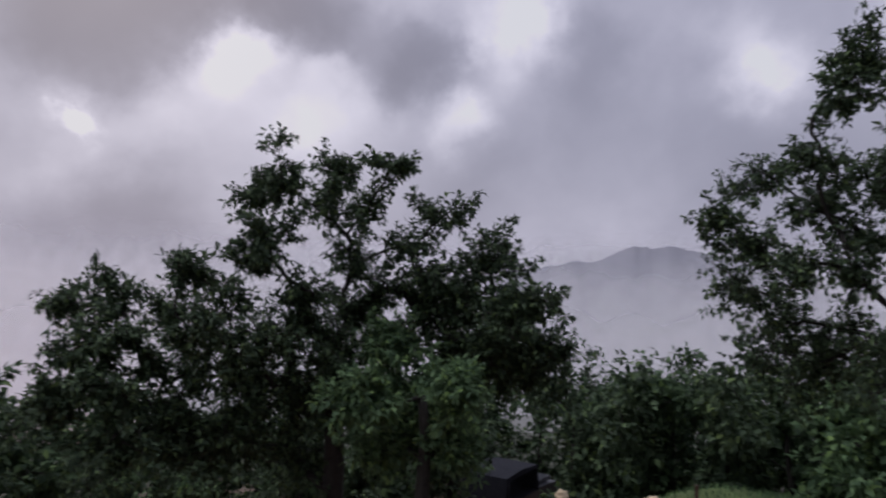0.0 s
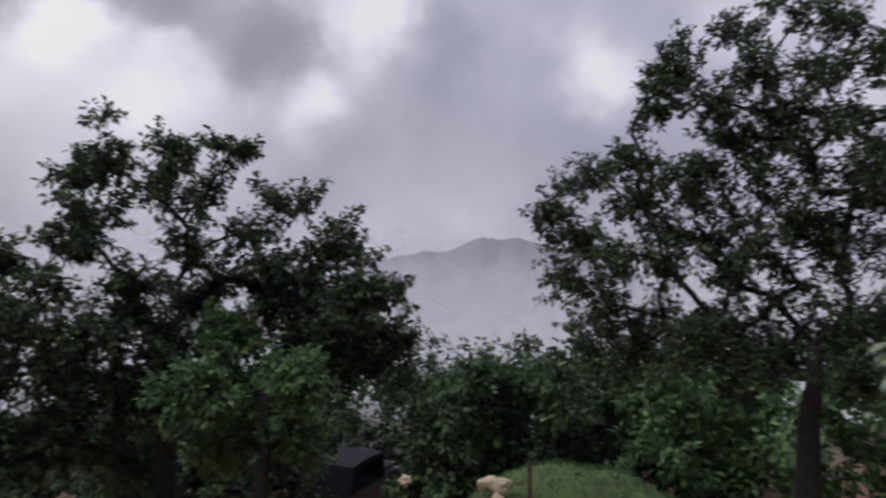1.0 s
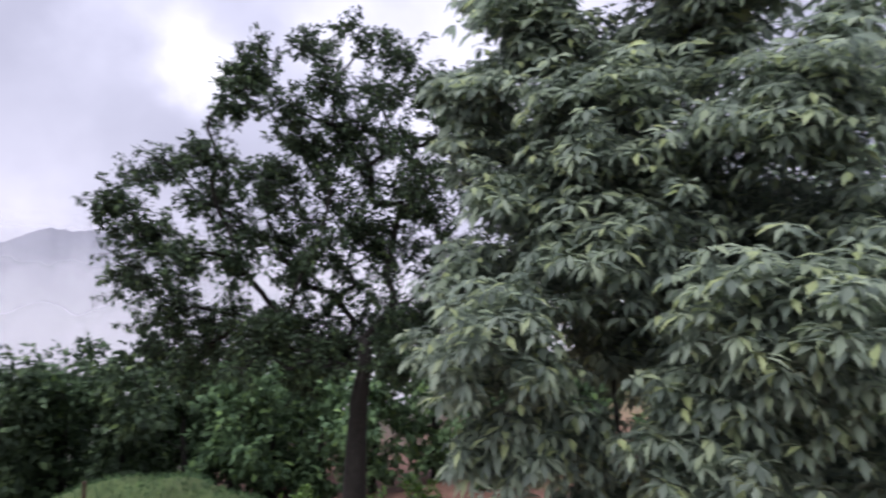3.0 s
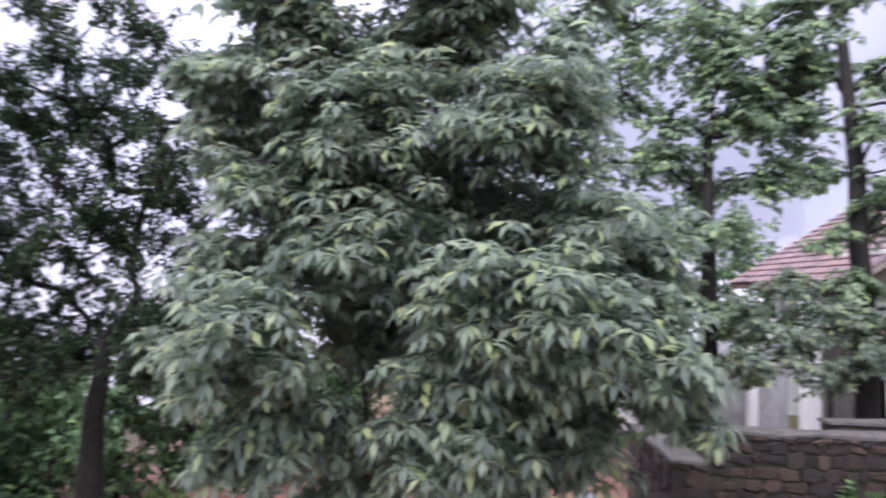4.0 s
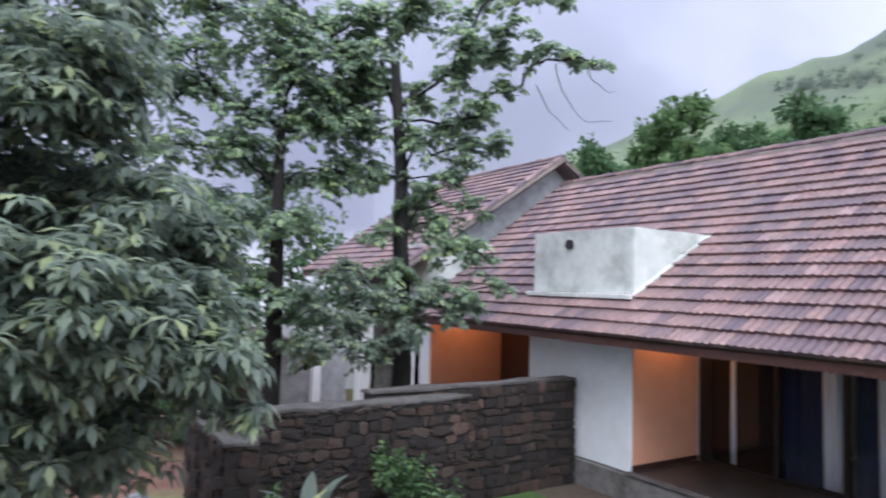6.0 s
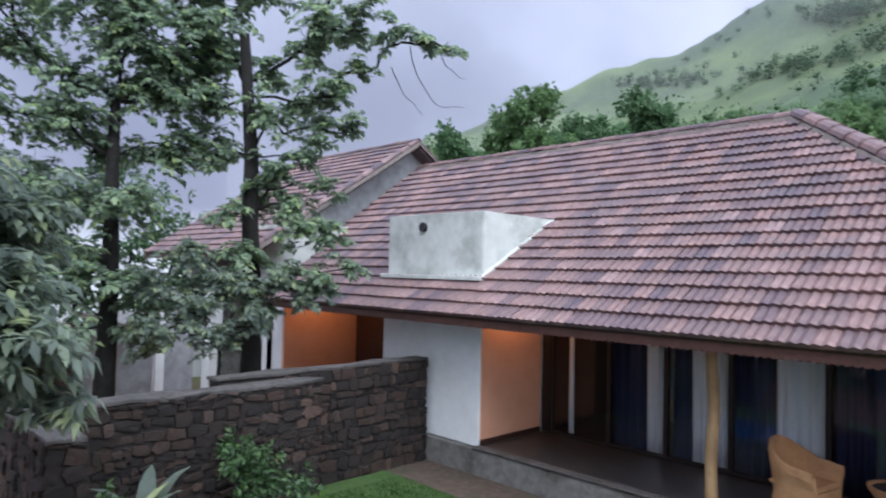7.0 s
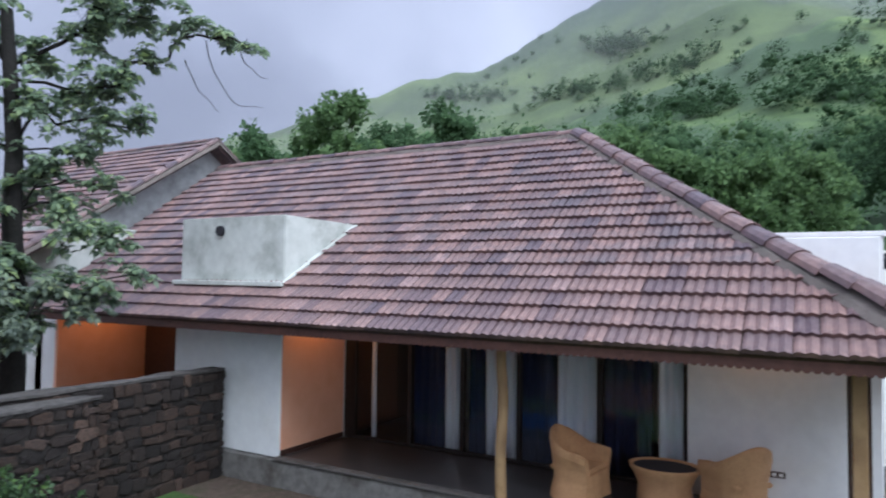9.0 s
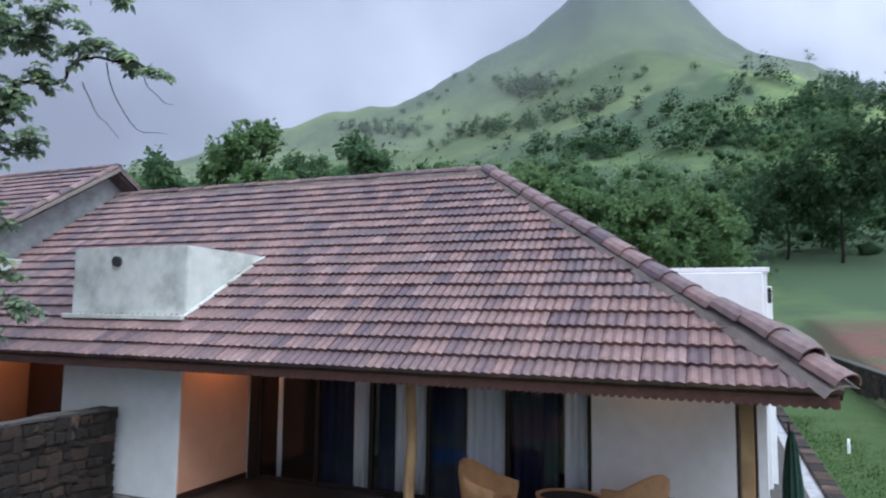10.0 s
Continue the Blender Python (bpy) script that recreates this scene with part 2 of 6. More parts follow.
# ---------------------------------------------------------------- mesh helpers
def link_mesh(name, verts, faces, mats, parent=None, smooth=False):
    me = bpy.data.meshes.new(name)
    me.from_pydata(verts, [], faces)
    for m in (mats if isinstance(mats, (list, tuple)) else [mats]):
        me.materials.append(m)
    if smooth:
        me.shade_smooth()
    ob = new(name, me)
    if parent:
        ob.parent = parent
    return ob


def part(name, bm, mat, parent=None, label="", smooth=False):
    me = bpy.data.meshes.new(name)
    bmesh.ops.recalc_face_normals(bm, faces=bm.faces)
    bm.to_mesh(me)
    bm.free()
    me.materials.append(mat)
    if smooth:
        me.shade_smooth()
    ob = new(name, me)
    if parent:
        ob.parent = parent
    return tagged(ob, label)


def box(lo, hi, bevel=0.0, bm=None, seg=1):
    bm = bm or bmesh.new()
    made = bmesh.ops.create_cube(bm, size=1.0)["verts"]
    for v in made:
        v.co = Vector([lo[i] + (v.co[i] + 0.5) * (hi[i] - lo[i]) for i in range(3)])
    if bevel:
        edges = list({e for v in made for e in v.link_edges})
        bmesh.ops.bevel(bm, geom=edges, offset=bevel, segments=seg, affect="EDGES")
    return bm


def prism(points, axis, lo, hi, bm=None):
    """A flat outline (pairs) pushed along axis 'x', 'y' or 'z' from lo to hi."""
    bm = bm or bmesh.new()

    def at(p, d):
        return {"x": (d, p[0], p[1]), "y": (p[0], d, p[1]), "z": (p[0], p[1], d)}[axis]
    a = [bm.verts.new(at(p, lo)) for p in points]
    b = [bm.verts.new(at(p, hi)) for p in points]
    n = len(points)
    bm.faces.new(a), bm.faces.new(b[::-1])
    for i in range(n):
        bm.faces.new((a[i], b[i], b[(i + 1) % n], a[(i + 1) % n]))
    return bm


def tube(bm, pts, radii, sides=7):
    """A tapered limb along pts."""
    rings = []
    for i, (p, r) in enumerate(zip(pts, radii)):
        d = (pts[min(i + 1, len(pts) - 1)] - pts[max(i - 1, 0)]).normalized()
        u = d.orthogonal().normalized()
        w = d.cross(u)
        if rings:
            u = (prev_u - d * prev_u.dot(d)).normalized()
            w = d.cross(u)
        prev_u = u
        rings.append([bm.verts.new(p + r * (math.cos(2 * math.pi * k / sides) * u + math.sin(2 * math.pi * k / sides) * w)) for k in range(sides)])
    for a, b in zip(rings, rings[1:]):
        for k in range(sides):
            bm.faces.new((a[k], a[(k + 1) % sides], b[(k + 1) % sides], b[k]))
    bm.faces.new(rings[-1])
    return bm


def thing(name, label, category, group="", kind="", at=(0, 0, 0)):
    ob = new(name)
    ob.location = at
    ob.empty_display_size = 0.1
    return tagged(ob, label, category, group, kind)

# ---------------------------------------------------------------- ground and hills
RIDGE = [(-20, -6), (-34, 4.0), (-42.4, 10.9), (-46.7, 12.4), (-53.8, 15.3), (-58.5, 16.9), (-62.9, 17.4), (-66.3, 19.0), (-70.8, 21.6), (-74.8, 23.0), (-78.2, 25.6),
         (-81, 28), (-85, 28.3), (-88.5, 24.8), (-91.5, 21.3), (-93.5, 20.0), (-97.0, 18.9), (-100.3, 16.9), (-108, 15), (-125, 9), (-150, 3)]
SPUR = [(-20, -8), (-30, 0), (-42, 8.0), (-55, 10.5), (-66, 11.5), (-70.4, 13.0), (-76.2, 15.0), (-82.9, 17.0), (-87.5, 18.4), (-91.4, 19.3), (-96, 18.3), (-101, 15.5), (-125, 7), (-150, 2)]
FOOT = [(-20, -7), (-30, -2), (-42, 6.0), (-60, 8.0), (-70, 7.5), (-78, 6.0), (-92, 4.2), (-96, 4.4), (-101, 4.4), (-125, 3), (-150, 0)]


def along(table, az):
    pairs = sorted(table)
    return float(np.interp(az, [p[0] for p in pairs], [p[1] for p in pairs], left=0.0, right=0.0))


def smooth(a, b, x):
    u = min(max((x - a) / (b - a), 0), 1)
    return u * u * (3 - 2 * u)


def ground(x, y):
    """Height of the ground sheet."""
    r = math.hypot(x, y)
    az = math.degrees(math.atan2(-x, y))
    z = -1.7 * smooth(-2, -11, x) - 1.5 * smooth(-11.5, -16.5, x) + 0.5 * smooth(12, 26, y) * smooth(9, 0, x)
    if r > 14:
        z += 0.35 * noise.noise((x * 0.08, y * 0.08, 0)) * smooth(14, 30, r)
    if az > -20 or az < -150:
        z -= 0.17 * max(r - 17, 0) * smooth(17, 60, r)
    if -150 < az < -20 and r > 30:
        e = [(30, math.degrees(math.atan2(-3.3, 30))), (75, along(FOOT, az)), (210, along(SPUR, az)), (265, along(SPUR, az) * 0.98 - 0.6), (420, along(RIDGE, az)), (900, along(RIDGE, az) * 0.35)]
        el = float(np.interp(r, [p[0] for p in e], [p[1] for p in e]))
        el += (0.5 * noise.noise((az * 0.25, r * 0.01, 3)) + 0.25 * noise.noise((az * 0.9, r * 0.03, 5))) * smooth(45, 120, r)
        z = 3.3 + math.tan(radians(el)) * r
    # bank held up by the retaining wall
    if y < -5.35 and 12 < x < 60:
        z += 1.2 * smooth(-5.35, -5.6, y) * smooth(14, 20, x) * smooth(60, 46, x)
    return z


def hill_material():
    m = bpy.data.materials.new("hill_grass")
    m.use_nodes = True
    t = m.node_tree
    t.nodes.clear()
    node, link = nodes_of(t)
    out, b = node("ShaderNodeOutputMaterial"), node("ShaderNodeBsdfPrincipled", Roughness=0.95)
    co = node("ShaderNodeTexCoord")
    big, mid, fine = node("ShaderNodeTexNoise", Scale=0.018, Detail=6.0, Roughness=0.6), node("ShaderNodeTexNoise", Scale=0.12, Detail=6.0, Roughness=0.65), node("ShaderNodeTexNoise", Scale=4.0, Detail=6.0, Roughness=0.7)
    for n in (big, mid, fine):
        link(co, "Object", n, "Vector")
    grass = ramp(node, [(0.38, (0.075, 0.12, 0.04)), (0.5, (0.12, 0.18, 0.06)), (0.64, (0.175, 0.235, 0.075))])
    link(mid, 0, grass, 0)
    scrub = ramp(node, [(0.43, (0, 0, 0)), (0.56, (1, 1, 1))])
    link(big, 0, scrub, 0)
    mx = node("ShaderNodeMix", data_type="RGBA")
    link(scrub, 0, mx, 0), link(grass, 0, mx, 6)
    mx.inputs[7].default_value = (0.05, 0.085, 0.038, 1)
    # behind the spur the grass blends by distance to a darker, hazed colour
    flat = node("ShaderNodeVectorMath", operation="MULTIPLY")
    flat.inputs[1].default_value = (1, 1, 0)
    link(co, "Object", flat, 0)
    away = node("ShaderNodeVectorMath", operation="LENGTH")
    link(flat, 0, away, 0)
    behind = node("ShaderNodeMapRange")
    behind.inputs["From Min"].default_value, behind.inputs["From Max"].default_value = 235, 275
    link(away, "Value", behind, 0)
    hazed_grass = ramp(node, [(0.4, (0.06, 0.085, 0.043)), (0.52, (0.085, 0.118, 0.052)), (0.66, (0.115, 0.155, 0.06))])
    link(big, 0, hazed_grass, 0)
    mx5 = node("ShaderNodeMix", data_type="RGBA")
    link(behind, 0, mx5, 0), link(mx, 2, mx5, 6), link(hazed_grass, 0, mx5, 7)
    # blue-grey towards the peak: distance haze put into the colour by height
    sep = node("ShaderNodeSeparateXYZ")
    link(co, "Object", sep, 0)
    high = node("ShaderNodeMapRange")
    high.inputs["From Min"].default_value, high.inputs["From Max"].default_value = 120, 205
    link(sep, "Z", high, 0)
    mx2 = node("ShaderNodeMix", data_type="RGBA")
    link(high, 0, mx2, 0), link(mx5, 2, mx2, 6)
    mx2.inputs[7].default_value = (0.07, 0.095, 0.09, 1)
    # shade under the valley-side wood, painted as a darker ground colour
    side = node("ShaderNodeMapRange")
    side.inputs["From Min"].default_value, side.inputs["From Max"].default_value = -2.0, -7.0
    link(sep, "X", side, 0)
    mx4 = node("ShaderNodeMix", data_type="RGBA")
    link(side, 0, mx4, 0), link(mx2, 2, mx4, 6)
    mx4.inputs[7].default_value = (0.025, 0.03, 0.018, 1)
    # red soil where the track and the clearing lie
    soil_n = node("ShaderNodeTexNoise", Scale=0.35, Detail=4.0)
    link(co, "Object", soil_n, "Vector")
    near = node("ShaderNodeVectorMath", operation="LENGTH")
    link(co, "Object", near, 0)
    ring = node("ShaderNodeMapRange")
    ring.inputs["From Min"].default_value, ring.inputs["From Max"].default_value, ring.inputs["To Min"].default_value, ring.inputs["To Max"].default_value = 16, 26, 1, 0
    link(near, "Value", ring, 0)
    soil_r = ramp(node, [(0.36, (0.35, 0.35, 0.35)), (0.46, (1, 1, 1))])
    link(soil_n, 0, soil_r, 0)
    amount = node("ShaderNodeMath", operation="MULTIPLY")
    link(ring, 0, amount, 0), link(soil_r, 0, amount, 1)
    soil = ramp(node, [(0.3, (0.085, 0.04, 0.028)), (0.7, (0.17, 0.085, 0.06))])
    link(fine, 0, soil, 0)
    # bare red bank above the retaining wall
    bank_y, bank_x = node("ShaderNodeMapRange"), node("ShaderNodeMapRange")
    bank_y.inputs["From Min"].default_value, bank_y.inputs["From Max"].default_value = -5.0, -6.2
    bank_x.inputs["From Min"].default_value, bank_x.inputs["From Max"].default_value, bank_x.inputs["To Min"].default_value, bank_x.inputs["To Max"].default_value = 44, 56, 1, 0
    link(sep, "Y", bank_y, 0), link(sep, "X", bank_x, 0)
    bank = node("ShaderNodeMath", operation="MULTIPLY")
    link(bank_y, 0, bank, 0), link(bank_x, 0, bank, 1)
    torn = node("ShaderNodeMath", operation="MULTIPLY")
    link(bank, 0, torn, 0), link(soil_r, 0, torn, 1)
    more = node("ShaderNodeMath", operation="MAXIMUM")
    link(amount, 0, more, 0), link(torn, 0, more, 1)
    mx3 = node("ShaderNodeMix", data_type="RGBA")
    link(more, 0, mx3, 0), link(mx4, 2, mx3, 6), link(soil, 0, mx3, 7)
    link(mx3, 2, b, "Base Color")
    bp = node("ShaderNodeBump", Strength=0.6, Distance=0.05)
    link(fine, 0, bp, "Height"), link(bp, 0, b, "Normal"), link(b, 0, out, 0)
    return m


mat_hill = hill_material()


def build_ground():
    azs = list(np.arange(-180, -110, 3)) + list(np.arange(-110, -20, 0.75)) + list(np.arange(-20, 180, 2))
    radii = [1.5 * 1.10 ** k for k in range(0, 34)]
    radii += list(np.linspace(38, 420, 90)) + [440, 480, 540, 620, 750, 900, 1200, 1800, 3000, 4500]
    radii = sorted(radii)
    verts = [(0, 0, 0)]
    for r in radii:
        for az in azs:
            x, y = -math.sin(radians(az)) * r, math.cos(radians(az)) * r
            verts.append((x, y, ground(x, y)))
    n = len(azs)
    faces = [(0, 1 + (i + 1) % n, 1 + i) for i in range(n)]
    for j in range(len(radii) - 1):
        a, b = 1 + j * n, 1 + (j + 1) * n
        faces += [(a + i, a + (i + 1) % n, b + (i + 1) % n, b + i) for i in range(n)]
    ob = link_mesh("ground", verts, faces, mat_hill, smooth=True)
    tagged(ob, "green grassy hillside and reddish soil under the whole place", "ground", kind="structure")


build_ground()


def build_lawn():
    """The mown lawn between the stone walls and the verandah, a little uneven."""
    n, m = 30, 26
    verts, faces = [], []
    for i in range(n + 1):
        for j in range(m + 1):
            x, y = 2.4 + 4.9 * i / n, -4.5 + 13.3 * j / m
            verts.append((x, y, 0.02 + 0.02 * noise.noise((x * 2, y * 2, 1))))
    faces = [(i * (m + 1) + j, (i + 1) * (m + 1) + j, (i + 1) * (m + 1) + j + 1, i * (m + 1) + j + 1) for i in range(n) for j in range(m)]
    tagged(link_mesh("lawn", verts, faces, mat_lawn, smooth=True), "short mown green lawn beside the stone walls", "lawn", kind="structure")
    verts = [(x, y, 0.012 + 0.004 * noise.noise((x * 3, y * 3, 2))) for x in np.linspace(7.28, 8.32, 6) for y in np.linspace(-1.2, 8.9, 40)]
    faces = [(i * 40 + j, (i + 1) * 40 + j, (i + 1) * 40 + j + 1, i * 40 + j + 1) for i in range(5) for j in range(39)]
    soil = material("bare_soil", [(0.055, 0.038, 0.03), (0.11, 0.08, 0.06)], 9, 0.95, 0.8, 25, stain=(0.04, 0.05, 0.02), stain_scale=2.5)
    tagged(link_mesh("soil_strip", verts, faces, soil, smooth=True), "strip of bare brown soil along the plinth", "soil", kind="structure")


build_lawn()

# ---------------------------------------------------------------- the house
EAVE_X, EAVE_Z, RIDGE_X, SLOPE = 7.6, 2.62, 12.5, 0.70
PITCH = math.atan(SLOPE)
TILE_W, TILE_RISE = 0.228, 0.312
PROFILE = [(0, 0.0), (0.1, 0.016), (0.22, 0.026), (0.34, 0.014), (0.46, 0.002), (0.58, 0.014), (0.7, 0.026), (0.84, 0.014), (1.0, 0.0)]


def tile_data():
    """One interlocking clay tile: two rolls, a thick lower lip. x across, y up the slope."""
    verts, faces = [], []
    for y, lift in ((0.0, 0.05), (TILE_RISE * 1.14, 0.0)):
        verts += [(u * TILE_W * 0.985, y, h + lift) for u, h in PROFILE]
    verts += [(u * TILE_W * 0.985, 0.006, h * 0.4 - 0.004) for u, h in PROFILE]
    n = len(PROFILE)
    for i in range(n - 1):
        faces.append((i, i + 1, n + i + 1, n + i))
        faces.append((2 * n + i, 2 * n + i + 1, i + 1, i))
    return verts, faces


def roof_frame(x0, z0, y, v):
    """The pose of a tile on a front slope: its lower left corner at level place y, v metres up the slope."""
    across, up = Vector((0, -1, 0)), Vector((math.cos(PITCH), 0, math.sin(PITCH)))
    normal = across.cross(up)
    m = Matrix((across, up, normal)).transposed().to_4x4()
    m.translation = Vector((x0, y, z0)) + up * v
    return m


def tiled_slope(owner, x0, z0, y_lo, y_hi, rows, hip, loose_rows, rng):
    verts, faces = tile_data()
    me = bpy.data.meshes.new("roof_tile")
    me.from_pydata(verts, [], faces)
    me.materials.append(mat_tile)
    co = np.array(verts)
    all_v, all_f, count = [], [], 0
    cols = int((y_hi - y_lo) / TILE_W)
    for j in range(rows):
        v = j * TILE_RISE - 0.03
        for i in range(cols):
            y = y_hi - i * TILE_W
            if hip and y - TILE_W * 0.6 < y_lo + v * math.cos(PITCH) * hip:
                continue
            m = roof_frame(x0, z0, y + rng.uniform(-0.004, 0.004), v + rng.uniform(-0.006, 0.006)) @ pose(0, 0, rng.uniform(0, 0.006), rng.uniform(-0.6, 0.6), rng.uniform(-0.8, 0.8), rng.uniform(-0.5, 0.5))
            if j < loose_rows:
                t = new("roof_tile", me)
                t.parent = owner
                t.matrix_world = m
            else:
                a = np.array(m)
                all_v.append(co @ a[:3, :3].T + a[:3, 3])
                all_f += [tuple(k + count for k in f) for f in faces]
                count += len(verts)
    if all_v:
        ob = link_mesh("upper_roof_tiles", np.concatenate(all_v).tolist(), all_f, mat_tile_rest, owner)
        tagged(ob, "", kind="stuff")


def ridge_cover(owner, a, b, width, step, rng, swell=0.0):
    """Half-round cover tiles bedded in mortar from a to b, each with its own tilt."""
    d = (b - a)
    length = d.length
    d.normalize()
    n = max(2, int(length / step))
    side = d.cross(Vector((0, 0, 1))).normalized()
    up = side.cross(d)
    me = bpy.data.meshes.new("ridge_tile")
    vs, fs = [], []
    k = 7
    for s, grow in ((0, 1.06), (1, 0.94)):
        for h in (0, -0.02):
            for i in range(k):
                q = math.pi * i / (k - 1)
                rr = (width / 2 + h) * grow
                vs.append((math.cos(q) * rr, s * step * 1.05, math.sin(q) * rr * 0.72))
    for i in range(k - 1):
        fs += [(i, i + 1, 2 * k + i + 1, 2 * k + i), (k + i, 3 * k + i, 3 * k + i + 1, k + i + 1), (i, k + i, k + i + 1, i + 1)]
    me.from_pydata(vs, [], fs)
    me.materials.append(mat_tile)
    basis = Matrix((side, d, up)).transposed().to_4x4()

    def hump(s):
        # the thick mortared foot of a hip
        return swell * smooth(0.0, 0.75, s) * smooth(2.1, 0.9, s)
    for i in range(n):
        t = new("ridge_tile", me)
        t.parent = owner
        m = basis.copy()
        m.translation = a + d * (length * i / n) + up * (0.015 + hump(length * (i + 0.5) / n) * 0.5)
        t.matrix_world = m @ pose(0, 0, rng.uniform(0, 0.012), rng.uniform(-1.5, 1.5), rng.uniform(-3, 3), rng.uniform(-2, 2))
    bm = bmesh.new()
    rows = []
    for i in range(n * 3 + 1):
        c = a + d * (length * i / (n * 3))
        wob = 1 + 0.16 * noise.noise(c * 3.0)
        lift = hump(length * i / (n * 3))
        rows.append([bm.verts.new(c + side * s * width * wob * (1 + (5 * lift if s > 0 else 0)) + up * (h + lift * (0.5 + s if s > -0.1 else 0) + 0.01 * noise.noise(c * 7 + side * s))) for s, h in ((-0.66, -0.08), (-0.52, -0.004), (0.0, 0.03), (0.52, -0.004), (0.66, -0.08))])
    for p, q in zip(rows, rows[1:]):
        for k in range(4):
            bm.faces.new((p[k], p[k + 1], q[k + 1], q[k]))
    part("mortar_bed", bm, mat_mortar, owner, "grey mortar bedding")


def slab_roof(owner, name, corners, thick, mat):
    """A roof deck: a four or three cornered slab below the tiles."""
    vs = [Vector(c) for c in corners]
    n = (vs[1] - vs[0]).cross(vs[2] - vs[0]).normalized()
    if n.z < 0:
        n = -n
    bm = bmesh.new()
    a, b = [bm.verts.new(v) for v in vs], [bm.verts.new(v - n * thick) for v in vs]
    bm.faces.new(a), bm.faces.new(b[::-1])
    for i in range(len(vs)):
        j = (i + 1) % len(vs)
        bm.faces.new((a[i], b[i], b[j], a[j]))
    return part(name, bm, mat, owner)


def valance(owner, x, y0, y1, z, drop, mat):
    """The fascia board with its small saw-toothed lower edge."""
    bm = box((x, y0, z - drop), (x + 0.03, y1, z + 0.06))
    n = int((y1 - y0) / 0.085)
    for i in range(n):
        y = y0 + i * 0.085
        prism([(y, z - drop), (y + 0.085, z - drop), (y + 0.06, z - drop - 0.024), (y + 0.025, z - drop - 0.024)], "x", x + 0.004, x + 0.026, bm)
    return part("fascia_board", bm, mat, owner, "reddish-brown saw-toothed fascia board")


def build_house():
    rng = random.Random(5)
    house = thing("cottage", "long white cottage with hipped red clay tile roof and deep verandah", "house", at=(9, 5, 0))
    inv = Matrix.Translation((-9, -5, 0))

    def own(ob):
        ob.matrix_parent_inverse = inv
        return ob
    top = EAVE_Z + SLOPE * (RIDGE_X - EAVE_X)
    yl, yr, back = 13.9, -0.92, 2 * RIDGE_X - EAVE_X
    yh = 4.21
    e = 0.02
    roof = new("roof")
    roof.parent = house
    own(roof)
    slab_roof(roof, "front_deck", [(EAVE_X, yl, EAVE_Z - e), (EAVE_X, yr, EAVE_Z - e), (RIDGE_X, yh, top - e), (RIDGE_X, yl, top - e)], 0.07, mat_wood)
    slab_roof(roof, "hip_deck", [(EAVE_X, yr, EAVE_Z), (back, yr, EAVE_Z), (RIDGE_X, yh, top)], 0.07, mat_tile_rest)
    slab_roof(roof, "back_deck", [(back, yl, EAVE_Z), (back, yr, EAVE_Z), (RIDGE_X, yh, top), (RIDGE_X, yl, top)], 0.07, mat_tile_rest)
    tiled_slope(roof, EAVE_X - 0.04, EAVE_Z, yr, yl, 20, (yh - yr) / (RIDGE_X - EAVE_X), 5, rng)
    ridge_cover(roof, Vector((EAVE_X - 0.05, yr - 0.02, EAVE_Z + 0.03)), Vector((RIDGE_X, yh, top + 0.03)), 0.34, 0.4, rng, 0.16)
    ridge_cover(roof, Vector((RIDGE_X, yh, top + 0.03)), Vector((RIDGE_X, yl - 0.1, top + 0.03)), 0.26, 0.38, rng)
    valance(roof, EAVE_X + 0.02, yr + 0.02, yl, EAVE_Z - 0.06, 0.08, mat_fascia)
    part("side_fascia", box((EAVE_X + 0.05, yr + 0.02, EAVE_Z - 0.16), (back - 0.1, yr + 0.05, EAVE_Z - 0.0)), mat_fascia, roof)
    # rafters under the overhang
    for i in range(24):
        y = yr + 0.35 + i * 0.6
        end = min(10.2, EAVE_X + (y - yr) - 0.1)
        lift = SLOPE * (end - EAVE_X - 0.06)
        part("rafter", prism([(EAVE_X + 0.06, EAVE_Z - 0.095), (EAVE_X + 0.06, EAVE_Z - 0.14), (end, EAVE_Z - 0.2 + lift), (end, EAVE_Z - 0.095 + lift)], "y", y, y + 0.06), mat_wood, roof)
    floor_z = 0.46
    # plinth and verandah floor
    own(part("plinth", box((8.28, -0.62, -0.1), (10.3, 10.3, floor_z - 0.035), 0.012), mat_plinth, house, "grey cement plinth with damp stains"))
    own(part("verandah_floor", box((8.42, -0.5, floor_z - 0.033), (10.0, 7.69, floor_z), 0.004), mat_floor, house, "dark polished verandah floor"))
    own(part("floor_edge", box((8.25, -0.64, floor_z - 0.034), (8.417, 7.74, floor_z + 0.004), 0.01), mat_coping, house, "worn pale cement edge"))
    # walls
    own(part("front_wall", box((8.4, 7.72, floor_z - 0.03), (10.3, 10.25, 3.1), 0.012), mat_white, house, "white plastered wall, stained near its foot"))
    own(part("niche_wall", box((8.412, 7.705, floor_z + 0.09), (10.0, 7.7175, 3.0)), mat_orange, house, "pale plastered verandah side wall, warm lamp glow in its orange colour"))
    own(part("skirting", box((8.412, 7.695, floor_z + 0.001), (10.0, 7.7165, floor_z + 0.088)), mat_wood, house, "dark skirting"))
    own(part("end_wall", box((10.02, -0.42, 0.0), (10.27, 1.82, 3.9), 0.01), mat_white, house, "white plastered wall behind the cane chairs"))
    own(part("side_wall", box((10.275, -0.42, 0.0), (14.8, -0.17, 3.2), 0.01), mat_white, house))
    own(part("lintel", box((10.02, 1.825, 2.72), (10.27, 7.715, 4.1)), mat_white, house))
    own(part("inner_wall", box((12.6, -0.1, 0.0), (12.8, 13.5, 3.3)), mat_white, house))
